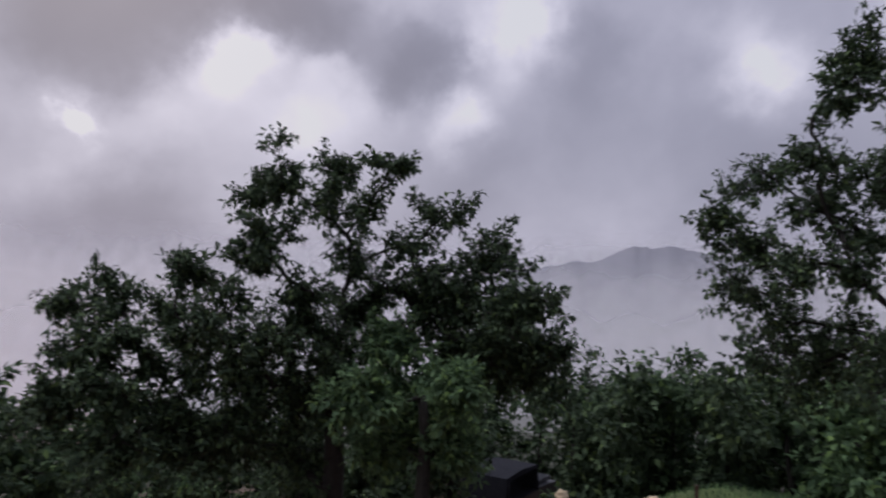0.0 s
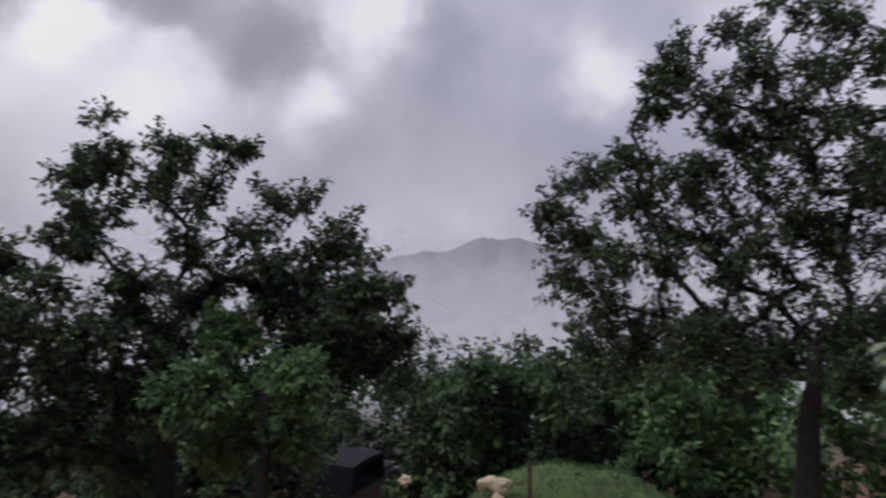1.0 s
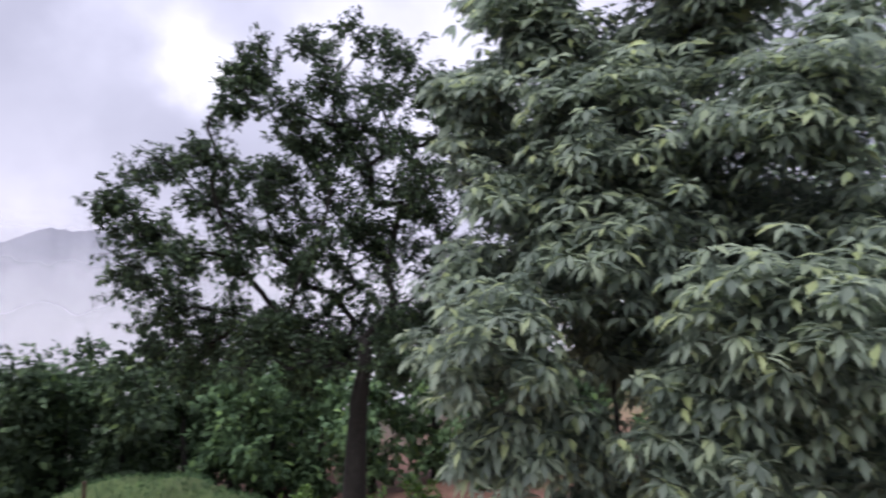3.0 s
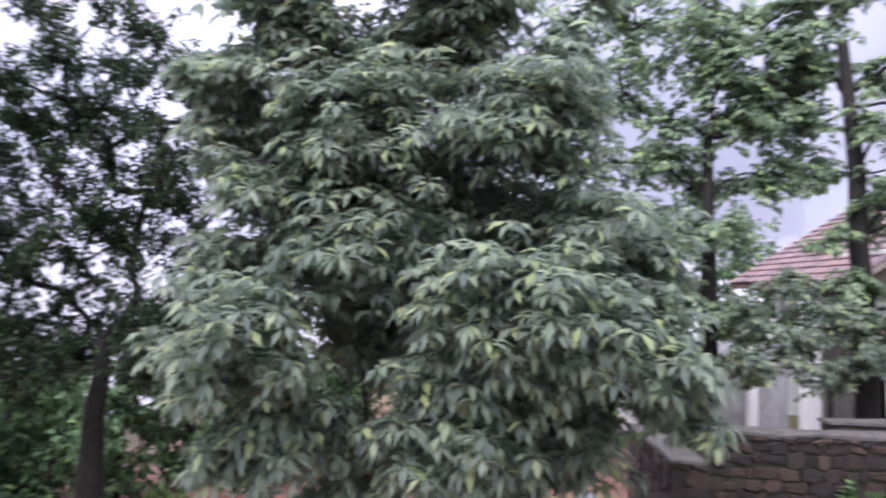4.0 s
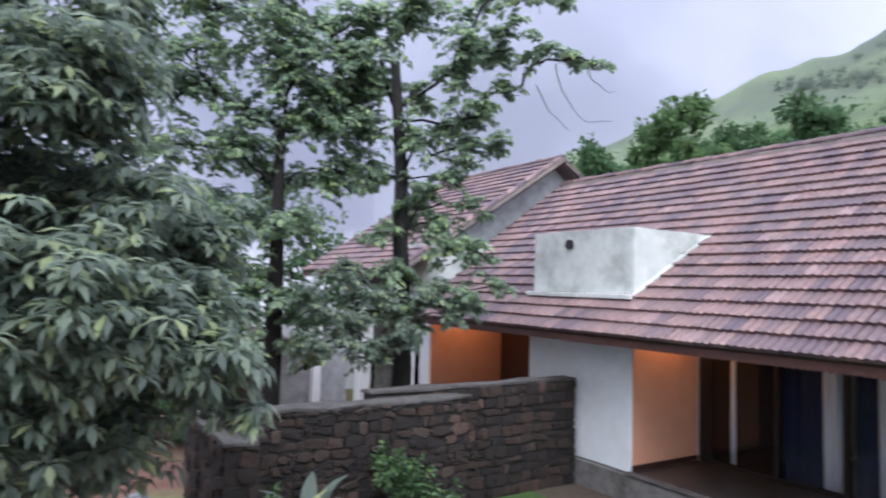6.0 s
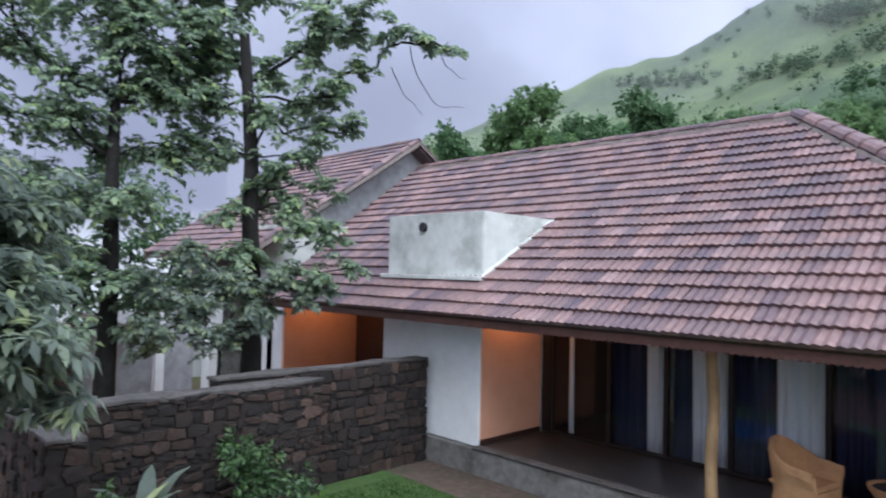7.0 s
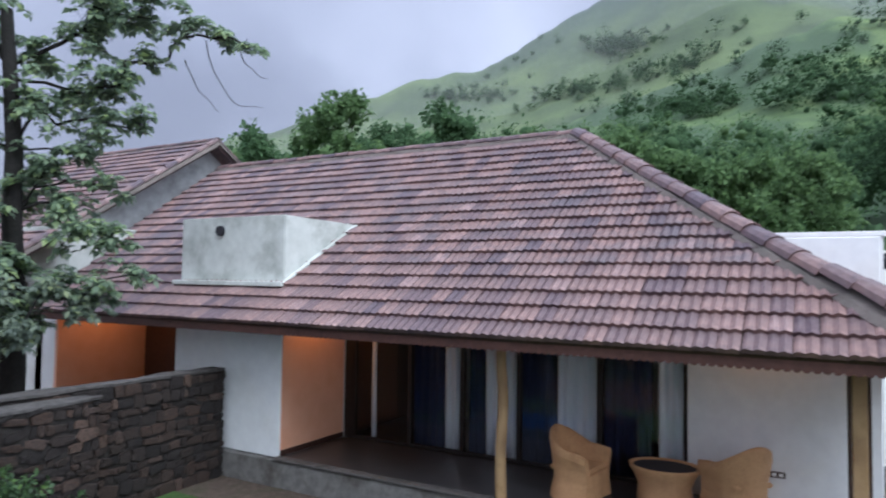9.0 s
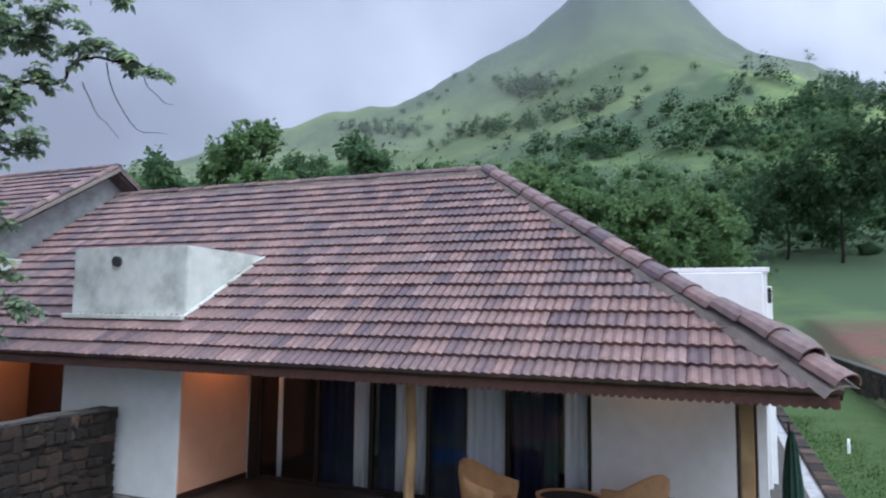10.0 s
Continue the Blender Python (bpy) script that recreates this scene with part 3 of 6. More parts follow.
    # added panel blocks stray light, so the room is lit only through the glass
    own(part("room_partition", box((10.28, 7.74, 0.0), (12.59, 7.86, 3.9)), mat_wood, house, "unseen dark panel added to keep light out of the room"))
    own(part("room_floor", box((10.31, -0.1, 0.1), (12.59, 10.2, floor_z)), mat_floor, house))
    # posts
    post_x = 8.42
    for y, r in ((3.87, 0.07),):
        bm = bmesh.new()
        pts = [Vector((post_x + 0.012 * math.sin(i * 1.3), y + 0.014 * math.sin(i * 0.9), floor_z + 0.004 + i * 0.22)) for i in range(11)]
        tube(bm, pts, [r * (1.08 - 0.012 * i + 0.03 * math.sin(i * 2.1)) for i in range(11)], 12)
        own(part("round_post", bm, mat_post, house, "round unpainted timber post", True))
    own(part("square_post", box((8.36, -0.19, floor_z + 0.004), (8.5, -0.05, 2.75), 0.012), mat_post, house, "squared weathered timber post"))
    own(part("post_batten", box((8.37, -0.046, floor_z + 0.004), (8.49, -0.012, 2.75), 0.006), mat_wood, house, "dark batten on the post"))
    own(part("post_batten", box((8.37, -0.222, floor_z + 0.004), (8.49, -0.194, 2.75), 0.006), mat_wood, house, "dark batten on the post"))
    # sliding doors: frames, panes and the curtains behind them
    edges = [7.7, 7.5, 6.33, 5.32, 4.32, 3.05, 1.84]
    zt = 2.7
    for i, y in enumerate(edges):
        w = 0.2 if i == 0 else 0.07
        own(part("door_frame", box((10.03, y - w if i == 0 else y - 0.035, floor_z + 0.002), (10.12, y if i == 0 else y + 0.035, zt), 0.006), mat_door_wood, house))
    own(part("door_head", box((10.035, 1.84, zt - 0.07), (10.115, 7.5, zt)), mat_door_wood, house))
    own(part("door_track", box((10.035, 1.88, floor_z + 0.001), (10.115, 7.46, floor_z + 0.05)), mat_door_wood, house))
    for a, b in zip(edges[1:], edges[2:]):
        own(part("glass_pane", box((10.07, b + 0.036, floor_z + 0.052), (10.078, a - 0.036, zt - 0.072)), mat_glass, house))
    curtains = [(7.2, 7.1, 0), (6.33, 5.69, 1), (5.69, 5.4, 0), (5.25, 4.95, 1), (4.93, 4.32, 0), (4.3, 3.72, 1), (3.7, 3.07, 0), (3.03, 2.3, 1), (2.22, 1.88, 0)]
    for a, b, blue in curtains:
        bm = bmesh.new()
        n = max(8, int((a - b) / 0.025))
        rows = []
        for j in range(n + 1):
            y = a + (b - a) * j / n
            x = 10.15 + 0.03 * math.sin(y * 42) + 0.015 * math.sin(y * 17)
            rows.append([bm.verts.new((x + 0.01 * math.sin(z * 2 + y * 9), y, z)) for z in (floor_z + 0.03, 1.2, 2.0, 2.66)])
        for p, q in zip(rows, rows[1:]):
            for k in range(3):
                bm.faces.new((p[k], q[k], q[k + 1], p[k + 1]))
        c = part("curtain", bm, mat_curtain_blue if blue else mat_curtain, house, "dark blue curtain" if blue else "white curtain", True)
        s = c.modifiers.new("cloth", "SOLIDIFY")
        s.thickness = 0.004
        own(c)
    # dormer box on the roof
    dorm = new("roof_dormer")
    dorm.parent = house
    own(dorm)
    tagged(dorm, "mildewed white plaster box dormer")
    bm = bmesh.new()
    foot = [bm.verts.new(v) for v in ((8.34, 7.66, 3.12), (8.34, 10.08, 3.12), (9.92, 10.08, 3.87), (9.92, 7.37, 3.87))]
    head = [bm.verts.new(v) for v in ((8.34, 7.66, 4.3), (8.34, 10.08, 4.3), (9.92, 10.08, 4.24), (9.92, 7.37, 4.24))]
    bm.faces.new(foot), bm.faces.new(head)
    for k in range(4):
        bm.faces.new((foot[k], foot[(k + 1) % 4], head[(k + 1) % 4], head[k]))
    bmesh.ops.bevel(bm, geom=bm.edges[:], offset=0.015, segments=2, affect="EDGES")
    part("dormer_body", bm, mat_dormer, dorm)
    # cement fillet that seals the cheek to the tiles
    bm = bmesh.new()
    tube(bm, [Vector((8.3, 7.63, 3.2)).lerp(Vector((9.82, 7.35, 4.23)), k / 8) for k in range(9)], [0.035, 0.04, 0.036, 0.042, 0.038, 0.04, 0.035, 0.04, 0.03], 6)
    part("cement_fillet", bm, mat_dormer, dorm, smooth=True)
    part("dormer_ledge", box((8.2, 7.6, 3.15), (8.9, 10.14, 3.225), 0.008), mat_dormer, dorm)
    bm = bmesh.new()
    bmesh.ops.create_cone(bm, cap_ends=True, segments=16, radius1=0.085, radius2=0.085, depth=0.1, matrix=pose(8.33, 9.09, 4.07, 0, 90, 0))
    part("vent_pipe", bm, mat_cushion, dorm, "dark vent pipe end")
    far_dorm = new("roof_dormer")
    far_dorm.parent = house
    own(far_dorm)
    tagged(far_dorm, "white plaster box dormer half hidden by leaves")
    part("dormer_body", box((8.34, 13.45, 3.14), (10.3, 15.8, 4.3), 0.012), mat_dormer, far_dorm)
    part("dormer_ledge", box((8.27, 13.4, 3.12), (8.9, 15.85, 3.2), 0.008), mat_dormer, far_dorm)
    # second bay, to the far side of the front wall
    own(part("far_niche_wall", box((8.33, 13.72, 0.4), (10.4, 13.8, 3.15)), mat_orange, house, "orange plastered side wall"))
    own(part("far_back_wall", box((10.42, 10.26, 0.0), (10.6, 13.71, 3.9)), mat_white, house))
    own(part("far_door", box((10.34, 11.6, 0.46), (10.415, 13.7, 2.75), 0.01), mat_wood, house, "dark wooden door"))
    own(part("far_door", box((8.6, 10.26, 0.46), (10.0, 10.31, 2.6), 0.01), mat_wood, house, "dark wooden door"))
    own(part("far_front_wall", box((8.4, 13.805, 0.0), (8.65, 15.0, 3.2)), mat_white, house))
    own(part("far_floor", box((8.3, 10.31, -0.05), (10.3, 13.8, 0.44)), mat_floor, house))
    return house


def glass_material():
    m = bpy.data.materials.new("window_glass")
    m.use_nodes = True
    t = m.node_tree
    t.nodes.clear()
    node, link = nodes_of(t)
    out, g, tr, mx = node("ShaderNodeOutputMaterial"), node("ShaderNodeBsdfGlossy", Roughness=0.03), node("ShaderNodeBsdfTransparent"), node("ShaderNodeMixShader", Fac=0.035)
    tr.inputs[0].default_value = (0.93, 0.94, 0.95, 1)
    link(tr, 0, mx, 1), link(g, 0, mx, 2), link(mx, 0, out, 0)
    return m


mat_glass = glass_material()
build_house()


def build_neighbour():
    """The taller cottage whose gable end rises behind the ridge."""
    rng = random.Random(8)
    h = thing("neighbour_cottage", "white gabled cottage with red clay tile roof behind trees", "house", at=(12, 17, 0))
    inv = Matrix.Translation((-12, -17, 0))
    x0, z0, top, ya, yb = 7.6, 3.62, 6.78, 13.95, 20.3
    back = 2 * RIDGE_X - x0

    def own(ob):
        ob.matrix_parent_inverse = inv
        return ob
    s = (top - z0) / (RIDGE_X - x0)
    own(part("gable_wall", prism([(8.4, 0), (2 * RIDGE_X - 8.4, 0), (2 * RIDGE_X - 8.4, z0 + s * 0.8 - 0.12), (RIDGE_X, top - 0.12), (8.4, z0 + s * 0.8 - 0.12)], "y", ya + 0.42, ya + 0.66), mat_grey, h, "grey rendered gable wall"))
    # dark wall and added dark board imitate the deep shade under the eave
    own(part("front_wall", box((9.7, ya + 1.1, 0), (9.94, yb - 0.5, z0 + 0.9)), mat_plinth, h))
    own(part("eave_beam", box((8.4, ya + 1.1, z0 - 0.35), (8.6, yb - 0.5, z0 + 0.3)), mat_wood, h, "dark board standing in for shade under the eave"))
    own(part("end_wall", box((8.645, yb - 0.75, 0), (16.3, yb - 0.5, z0 + 0.4)), mat_white, h))
    global PITCH
    keep = PITCH
    PITCH = math.atan(s)
    roof = new("roof")
    roof.parent = h
    own(roof)
    slab_roof(roof, "front_deck", [(x0, ya, z0), (x0, yb, z0), (RIDGE_X, yb, top), (RIDGE_X, ya, top)], 0.09, mat_wood)
    slab_roof(roof, "back_deck", [(back, ya, z0), (back, yb, z0), (RIDGE_X, yb, top), (RIDGE_X, ya, top)], 0.09, mat_tile_rest)
    tiled_slope(roof, x0 - 0.04, z0 + 0.02, ya + 0.1, yb, 19, 0, 0, rng)
    ridge_cover(roof, Vector((RIDGE_X, ya, top + 0.05)), Vector((RIDGE_X, yb, top + 0.05)), 0.24, 0.38, rng)
    ridge_cover(roof, Vector((x0, ya + 0.06, z0 + 0.06)), Vector((RIDGE_X, ya + 0.06, top + 0.05)), 0.22, 0.36, rng)
    ridge_cover(roof, Vector((back, ya + 0.06, z0 + 0.06)), Vector((RIDGE_X, ya + 0.06, top + 0.05)), 0.22, 0.36, rng)
    part("fascia_board", box((x0 - 0.02, ya, z0 - 0.14), (x0 + 0.01, yb, z0 - 0.01)), mat_fascia, roof)
    PITCH = keep


build_neighbour()


def build_white_block():
    h = thing("white_outbuilding", "plain white flat-topped block behind the hipped roof", "building", at=(16, 1, 0))
    inv = Matrix.Translation((-16, -1, 0))
    for name, lo, hi, mat in (("wall", (14.9, -0.78, 0), (18.5, 2.6, 4.2), mat_white), ("coping", (14.86, -0.83, 4.2), (18.54, 2.64, 4.3), mat_white), ("wall_step", (15.4, -0.9, 0), (16.0, -0.785, 3.95), mat_white), ("pipe_box", (14.95, -0.86, 3.6), (15.1, -0.785, 3.9), mat_cushion)):
        part(name, box(lo, hi, 0.01), mat, h).matrix_parent_inverse = inv


build_white_block()


def verandah_lamp(x, y, z, watts):
    """A warm bulkhead lamp under the rafters."""
    t = thing("verandah_lamp", "small warm glowing lamp under the verandah roof", "lamp", "verandah lamps", at=(x, y, z))
    bm = bmesh.new()
    bmesh.ops.create_uvsphere(bm, u_segments=12, v_segments=8, radius=0.06)
    part("bulb", bm, mat_bulb, t, "glowing warm bulb", True)
    part("lamp_base", box((-0.05, -0.05, 0.05), (0.05, 0.05, 0.2), 0.008), mat_wood, t)
    lamp = new("lamp_light", bpy.data.lights.new("lamp_light", "POINT"))
    lamp.data.energy, lamp.data.color, lamp.data.shadow_soft_size = watts, (1.0, 0.42, 0.13), 0.08
    lamp.location = (0, 0, -0.09)
    lamp.parent = t


mat_bulb = bpy.data.materials.new("bulb")
mat_bulb.use_nodes = True
mat_bulb.node_tree.nodes["Principled BSDF"].inputs["Emission Color"].default_value = (1, 0.5, 0.2, 1)
mat_bulb.node_tree.nodes["Principled BSDF"].inputs["Emission Strength"].default_value = 3
verandah_lamp(9.1, 7.42, 3.0, 19)
verandah_lamp(9.5, 0.9, 3.05, 6)
verandah_lamp(9.1, 12.9, 2.95, 20)


# ---------------------------------------------------------------- mist in the valley
def mist_material(name, amount, low, high, colour=0.95):
    """Thin cloud: lets most light pass, scatters the rest; thickest low down, torn at its upper edge."""
    m = bpy.data.materials.new(name)
    m.use_nodes = True
    t = m.node_tree
    t.nodes.clear()
    node, link = nodes_of(t)
    out, tr, df, tl = node("ShaderNodeOutputMaterial"), node("ShaderNodeBsdfTransparent"), node("ShaderNodeBsdfDiffuse"), node("ShaderNodeBsdfTranslucent")
    for n in (df, tl):
        n.inputs[0].default_value = (colour * 0.97, colour * 0.95, colour, 1)
    both, mx = node("ShaderNodeMixShader", Fac=0.5), node("ShaderNodeMixShader")
    co, sep = node("ShaderNodeTexCoord"), node("ShaderNodeSeparateXYZ")
    link(co, "Object", sep, 0)
    ns = node("ShaderNodeTexNoise", Scale=2.2 / (high - low), Detail=2.0)
    link(co, "Object", ns, "Vector")
    wob = node("ShaderNodeMath", operation="MULTIPLY_ADD")
    link(ns, 0, wob, 0)
    wob.inputs[1].default_value = (high - low) * 0.6
    link(sep, "Z", wob, 2)
    rg = node("ShaderNodeMapRange")
    rg.inputs["From Min"].default_value, rg.inputs["From Max"].default_value = low + (high - low) * 0.3, high + (high - low) * 0.3
    rg.inputs["To Min"].default_value, rg.inputs["To Max"].default_value = amount, 0.0
    link(wob, 0, rg, 0)
    link(df, 0, both, 1), link(tl, 0, both, 2), link(rg, 0, mx, 0), link(tr, 0, mx, 1), link(both, 0, mx, 2), link(mx, 0, out, 0)
    return m


def mist(r, az0, az1, z0, z1, amount, fade):
    n = 60
    verts, faces = [], []
    for i in range(n + 1):
        a = radians(az0 + (az1 - az0) * i / n)
        for z in (z0, z1):
            verts.append((-math.sin(a) * r, math.cos(a) * r, z))
    faces = [(2 * i, 2 * i + 2, 2 * i + 3, 2 * i + 1) for i in range(n)]
    ob = link_mesh("mist", verts, faces, mist_material("mist", amount, fade, z1))
    ob.visible_shadow = False
    tagged(ob, "pale grey mist lying over the valley", "mist", kind="structure")


mist(70, -18, 125, -30, 6, 0.3, -6)
mist(160, -24, 130, -60, 10, 0.5, -14)
mist(700, -30, 135, -260, 60, 1.0, 5)
mist(190, -125, -26, -20, 150, 0.035, 90)
mist(330, -125, -26, -20, 260, 0.085, 160)


def misty_ridge():
    """The far mountain that shows dimly through the cloud."""
    verts, faces = [], []
    table = [(30, -3), (40, 0.5), (45, 2.4), (47, 2.9), (50, 3.5), (53.2, 3.3), (55, 2.4), (57, 2.1), (61, 1.5), (64, 0.3), (75, -4)]
    n = 180
    for i in range(n + 1):
        az = 30 + 45 * i / n
        for k in range(5):
            r = 650 - 12 * k
            el = along(table, az) + (0.25 * noise.noise((az * 0.6, 0, 0)) + 0.1 * noise.noise((az * 2.2, 4, 0))) * (1 - k / 4) - k * 1.6
            verts.append(tuple(toward(az, el, r)))
    faces = [(i * 5 + k, i * 5 + 5 + k, i * 5 + 6 + k, i * 5 + k + 1) for i in range(n) for k in range(4)]
    # blue-grey base colour carries the haze, besides the mist sheet in front
    m = material("hazed_slope", [(0.2, 0.2, 0.24), (0.27, 0.27, 0.31)], 0.02, 1.0, 0)
    tagged(link_mesh("far_ridge", verts, faces, m, smooth=True), "dim grey mountain ridge, cloud haze in its colour", "mountain", kind="structure")


misty_ridge()
mist(540, 25, 80, -120, 34, 0.87, -30)


# ---------------------------------------------------------------- stone walls
def stone_meshes(rng, count=10):
    out = []
    for k in range(count):
        bm = bmesh.new()
        n = 8
        ring0, ring1 = [], []
        for i in range(n):
            q = 2 * math.pi * i / n + rng.uniform(-0.25, 0.25)
            c, s = math.cos(q), math.sin(q)
            f = 0.5 / max(abs(c), abs(s)) * rng.uniform(0.86, 1.04)
            f = min(f, 0.66)
            ring0.append(bm.verts.new((c * f, s * f, 0)))
            ring1.append(bm.verts.new((c * f * 0.9 + rng.uniform(-.03, .03), s * f * 0.88 + rng.uniform(-.03, .03), rng.uniform(0.6, 1.0))))
        mid = bm.verts.new((rng.uniform(-.25, .25), rng.uniform(-.25, .25), rng.uniform(0.75, 1.05)))
        for i in range(n):
            j = (i + 1) % n
            bm.faces.new((ring0[i], ring0[j], ring1[j], ring1[i]))
            bm.faces.new((ring1[i], ring1[j], mid))
        me = bpy.data.meshes.new("stone")
        bm.to_mesh(me)
        bm.free()
        me.materials.append(mat_stone)
        out.append(me)
    return out


STONES = stone_meshes(random.Random(3))


def stone_face(owner, origin, along_dir, out_dir, length, height, rng, big=1.0):
    """Rubble stones laid in uneven courses over a wall face."""
    up = Vector((0, 0, 1))
    a, o = Vector(along_dir), Vector(out_dir)
    z = 0.0
    while z < height - 0.05:
        h = min(rng.uniform(0.075, 0.2) * big, height - z)
        s = -rng.uniform(0, 0.15)
        while s < length:
            w = rng.choice((0.09, 0.13, 0.17, 0.22, 0.3)) * rng.uniform(0.85, 1.15) * big
            c0, c1 = max(s, 0), min(s + w, length)
            if c1 - c0 > 0.06:
                hh = h * rng.uniform(0.55, 1.3)
                t = new("stone", rng.choice(STONES))
                t.parent = owner
                spin = pose(0, 0, 0, 0, 0, rng.choice((0, 180)) + rng.uniform(-8, 8))
                basis = Matrix((a * (c1 - c0) * 1.03, up * hh * 1.06, o * rng.uniform(0.02, 0.06))).transposed().to_4x4()
                basis.translation = Vector(origin) + a * (c0 + c1) / 2 + up * (z + h / 2 + rng.uniform(-0.012, 0.012))
                t.matrix_world = basis @ spin
            s += w
        z += h


def coping(owner, x0, x1, y0, y1, z, rng):
    bm = box((x0, y0, z - 0.02), (x1, y1, z + 0.02))
    bmesh.ops.subdivide_edges(bm, edges=bm.edges[:], cuts=7, use_grid_fill=True)
    for v in bm.verts:
        v.co += Vector((noise.noise(v.co * 5), noise.noise(v.co * 5 + Vector((7, 0, 0))), noise.noise(v.co * 4 + Vector((0, 9, 0))))) * 0.035
    part("coping", bm, mat_coping, owner, "rough cement coping", True)


def stone_wall(label, x0, x1, y0, y1, h, faces, seed):
    rng = random.Random(seed)
    w = thing("stone_wall", label, "wall", group="boundary walls", kind="structure")
    part("core", box((x0 + 0.02, y0 + 0.02, -0.2), (x1 - 0.02, y1 - 0.02, h - 0.02)), mat_joint, w)
    for f in faces:
        if f == "s":
            stone_face(w, (x0, y0 + 0.02, 0), (1, 0, 0), (0, -1, 0), x1 - x0, h - 0.02, rng)
        if f == "e":
            stone_face(w, (x1 - 0.02, y0, 0), (0, 1, 0), (1, 0, 0), y1 - y0, h - 0.02, rng)
        if f == "w":
            stone_face(w, (x0 + 0.02, y1, 0), (0, -1, 0), (-1, 0, 0), y1 - y0, h - 0.02, rng)
    coping(w, x0, x1, y0, y1, h, rng)
    return w


stone_wall("dark rubble stone garden wall with cement coping", 2.3, 5.8, 8.42, 8.76, 1.68, "se", 1)
stone_wall("dark rubble stone wall running up to the white cottage wall", 4.4, 8.25, 8.82, 9.14, 1.76, "se", 2)
stone_wall("short mossy stone return wall with cement coping", 1.94, 2.296, 7.03, 8.76, 1.68, "swe", 3)


# ---------------------------------------------------------------- trees
def leaf_mesh(name, centres, outs, whorl, length, width, droop, mat, parent, seed, fan=False):
    """Whorls of folded leaves at the twig ends, all in one mesh."""
    r = np.random.default_rng(seed)
    c = np.repeat(np.asarray(centres, float), whorl, axis=0)
    o = np.repeat(np.asarray(outs, float), whorl, axis=0)
    n = len(c)
    d = r.normal(size=(n, 3))
    d /= np.linalg.norm(d, axis=1)[:, None]
    d = d * 0.9 + o * 0.55
    d[:, 2] -= droop * r.uniform(0.3, 1.0, n)
    d /= np.linalg.norm(d, axis=1)[:, None]
    loose = 0.25
    if fan:
        # leaves of a whorl spread like the ribs of an umbrella round the twig
        ax = o * 0.55 + np.array([0, 0, 0.8])
        ax /= np.linalg.norm(ax, axis=1)[:, None]
        e1 = np.cross(ax, np.repeat(r.normal(size=(n // whorl, 3)), whorl, axis=0))
        e1 /= np.linalg.norm(e1, axis=1)[:, None]
        e2 = np.cross(ax, e1)
        q = (np.tile(np.arange(whorl), n // whorl) * 2 * math.pi / whorl + r.uniform(-0.25, 0.25, n))[:, None]
        d = e1 * np.cos(q) + e2 * np.sin(q) + ax * 0.12
        d[:, 2] -= droop * r.uniform(0.3, 0.9, n)
        d /= np.linalg.norm(d, axis=1)[:, None]
        loose = 0.06
    up = np.array([0, 0, 1.0]) + r.normal(size=(n, 3)) * (0.2 if fan else 0.45)
    side = np.cross(d, up)
    side /= np.linalg.norm(side, axis=1)[:, None] + 1e-9
    nor = np.cross(side, d)
    ln = length * r.uniform(0.65, 1.25, n)[:, None]
    wd = width * r.uniform(0.7, 1.2, n)[:, None]
    base = c + r.normal(size=(n, 3)) * length * loose + d * ln * 0.12
    mid = base + d * ln * 0.5
    v = np.stack([base, mid + side * wd * 0.5 + nor * wd * 0.18, base + d * ln - nor * ln * 0.15, mid - side * wd * 0.5 + nor * wd * 0.18, mid], axis=1).reshape(-1, 3)
    k = np.arange(n)[:, None] * 5
    f = np.concatenate([k + np.array([0, 4, 1]), k + np.array([1, 4, 2]), k + np.array([0, 3, 4]), k + np.array([3, 2, 4])])
    me = bpy.data.meshes.new(name)
    me.vertices.add(len(v))
    me.vertices.foreach_set("co", v.ravel())
    me.loops.add(len(f) * 3)
    me.loops.foreach_set("vertex_index", f.ravel().astype(np.int32))
    me.polygons.add(len(f))
    me.polygons.foreach_set("loop_start", (np.arange(len(f)) * 3).astype(np.int32))
    me.update()
    me.validate()
    me.materials.append(mat)
    ob = new(name, me)
    ob.parent = parent
    return ob


def bend(a, b, rng, sag=0.12, n=5, rough=0.025):
    pts = []
    span = (b - a).length
    off = Vector((rng.uniform(-1, 1), rng.uniform(-1, 1), rng.uniform(-0.6, 1))) * span * sag
    for i in range(n + 1):
        u = i / n
        pts.append(a.lerp(b, u) + off * math.sin(u * math.pi) + Vector((rng.uniform(-1, 1), rng.uniform(-1, 1), rng.uniform(-1, 1))) * span * rough)
    pts[0], pts[-1] = a, b
    return pts


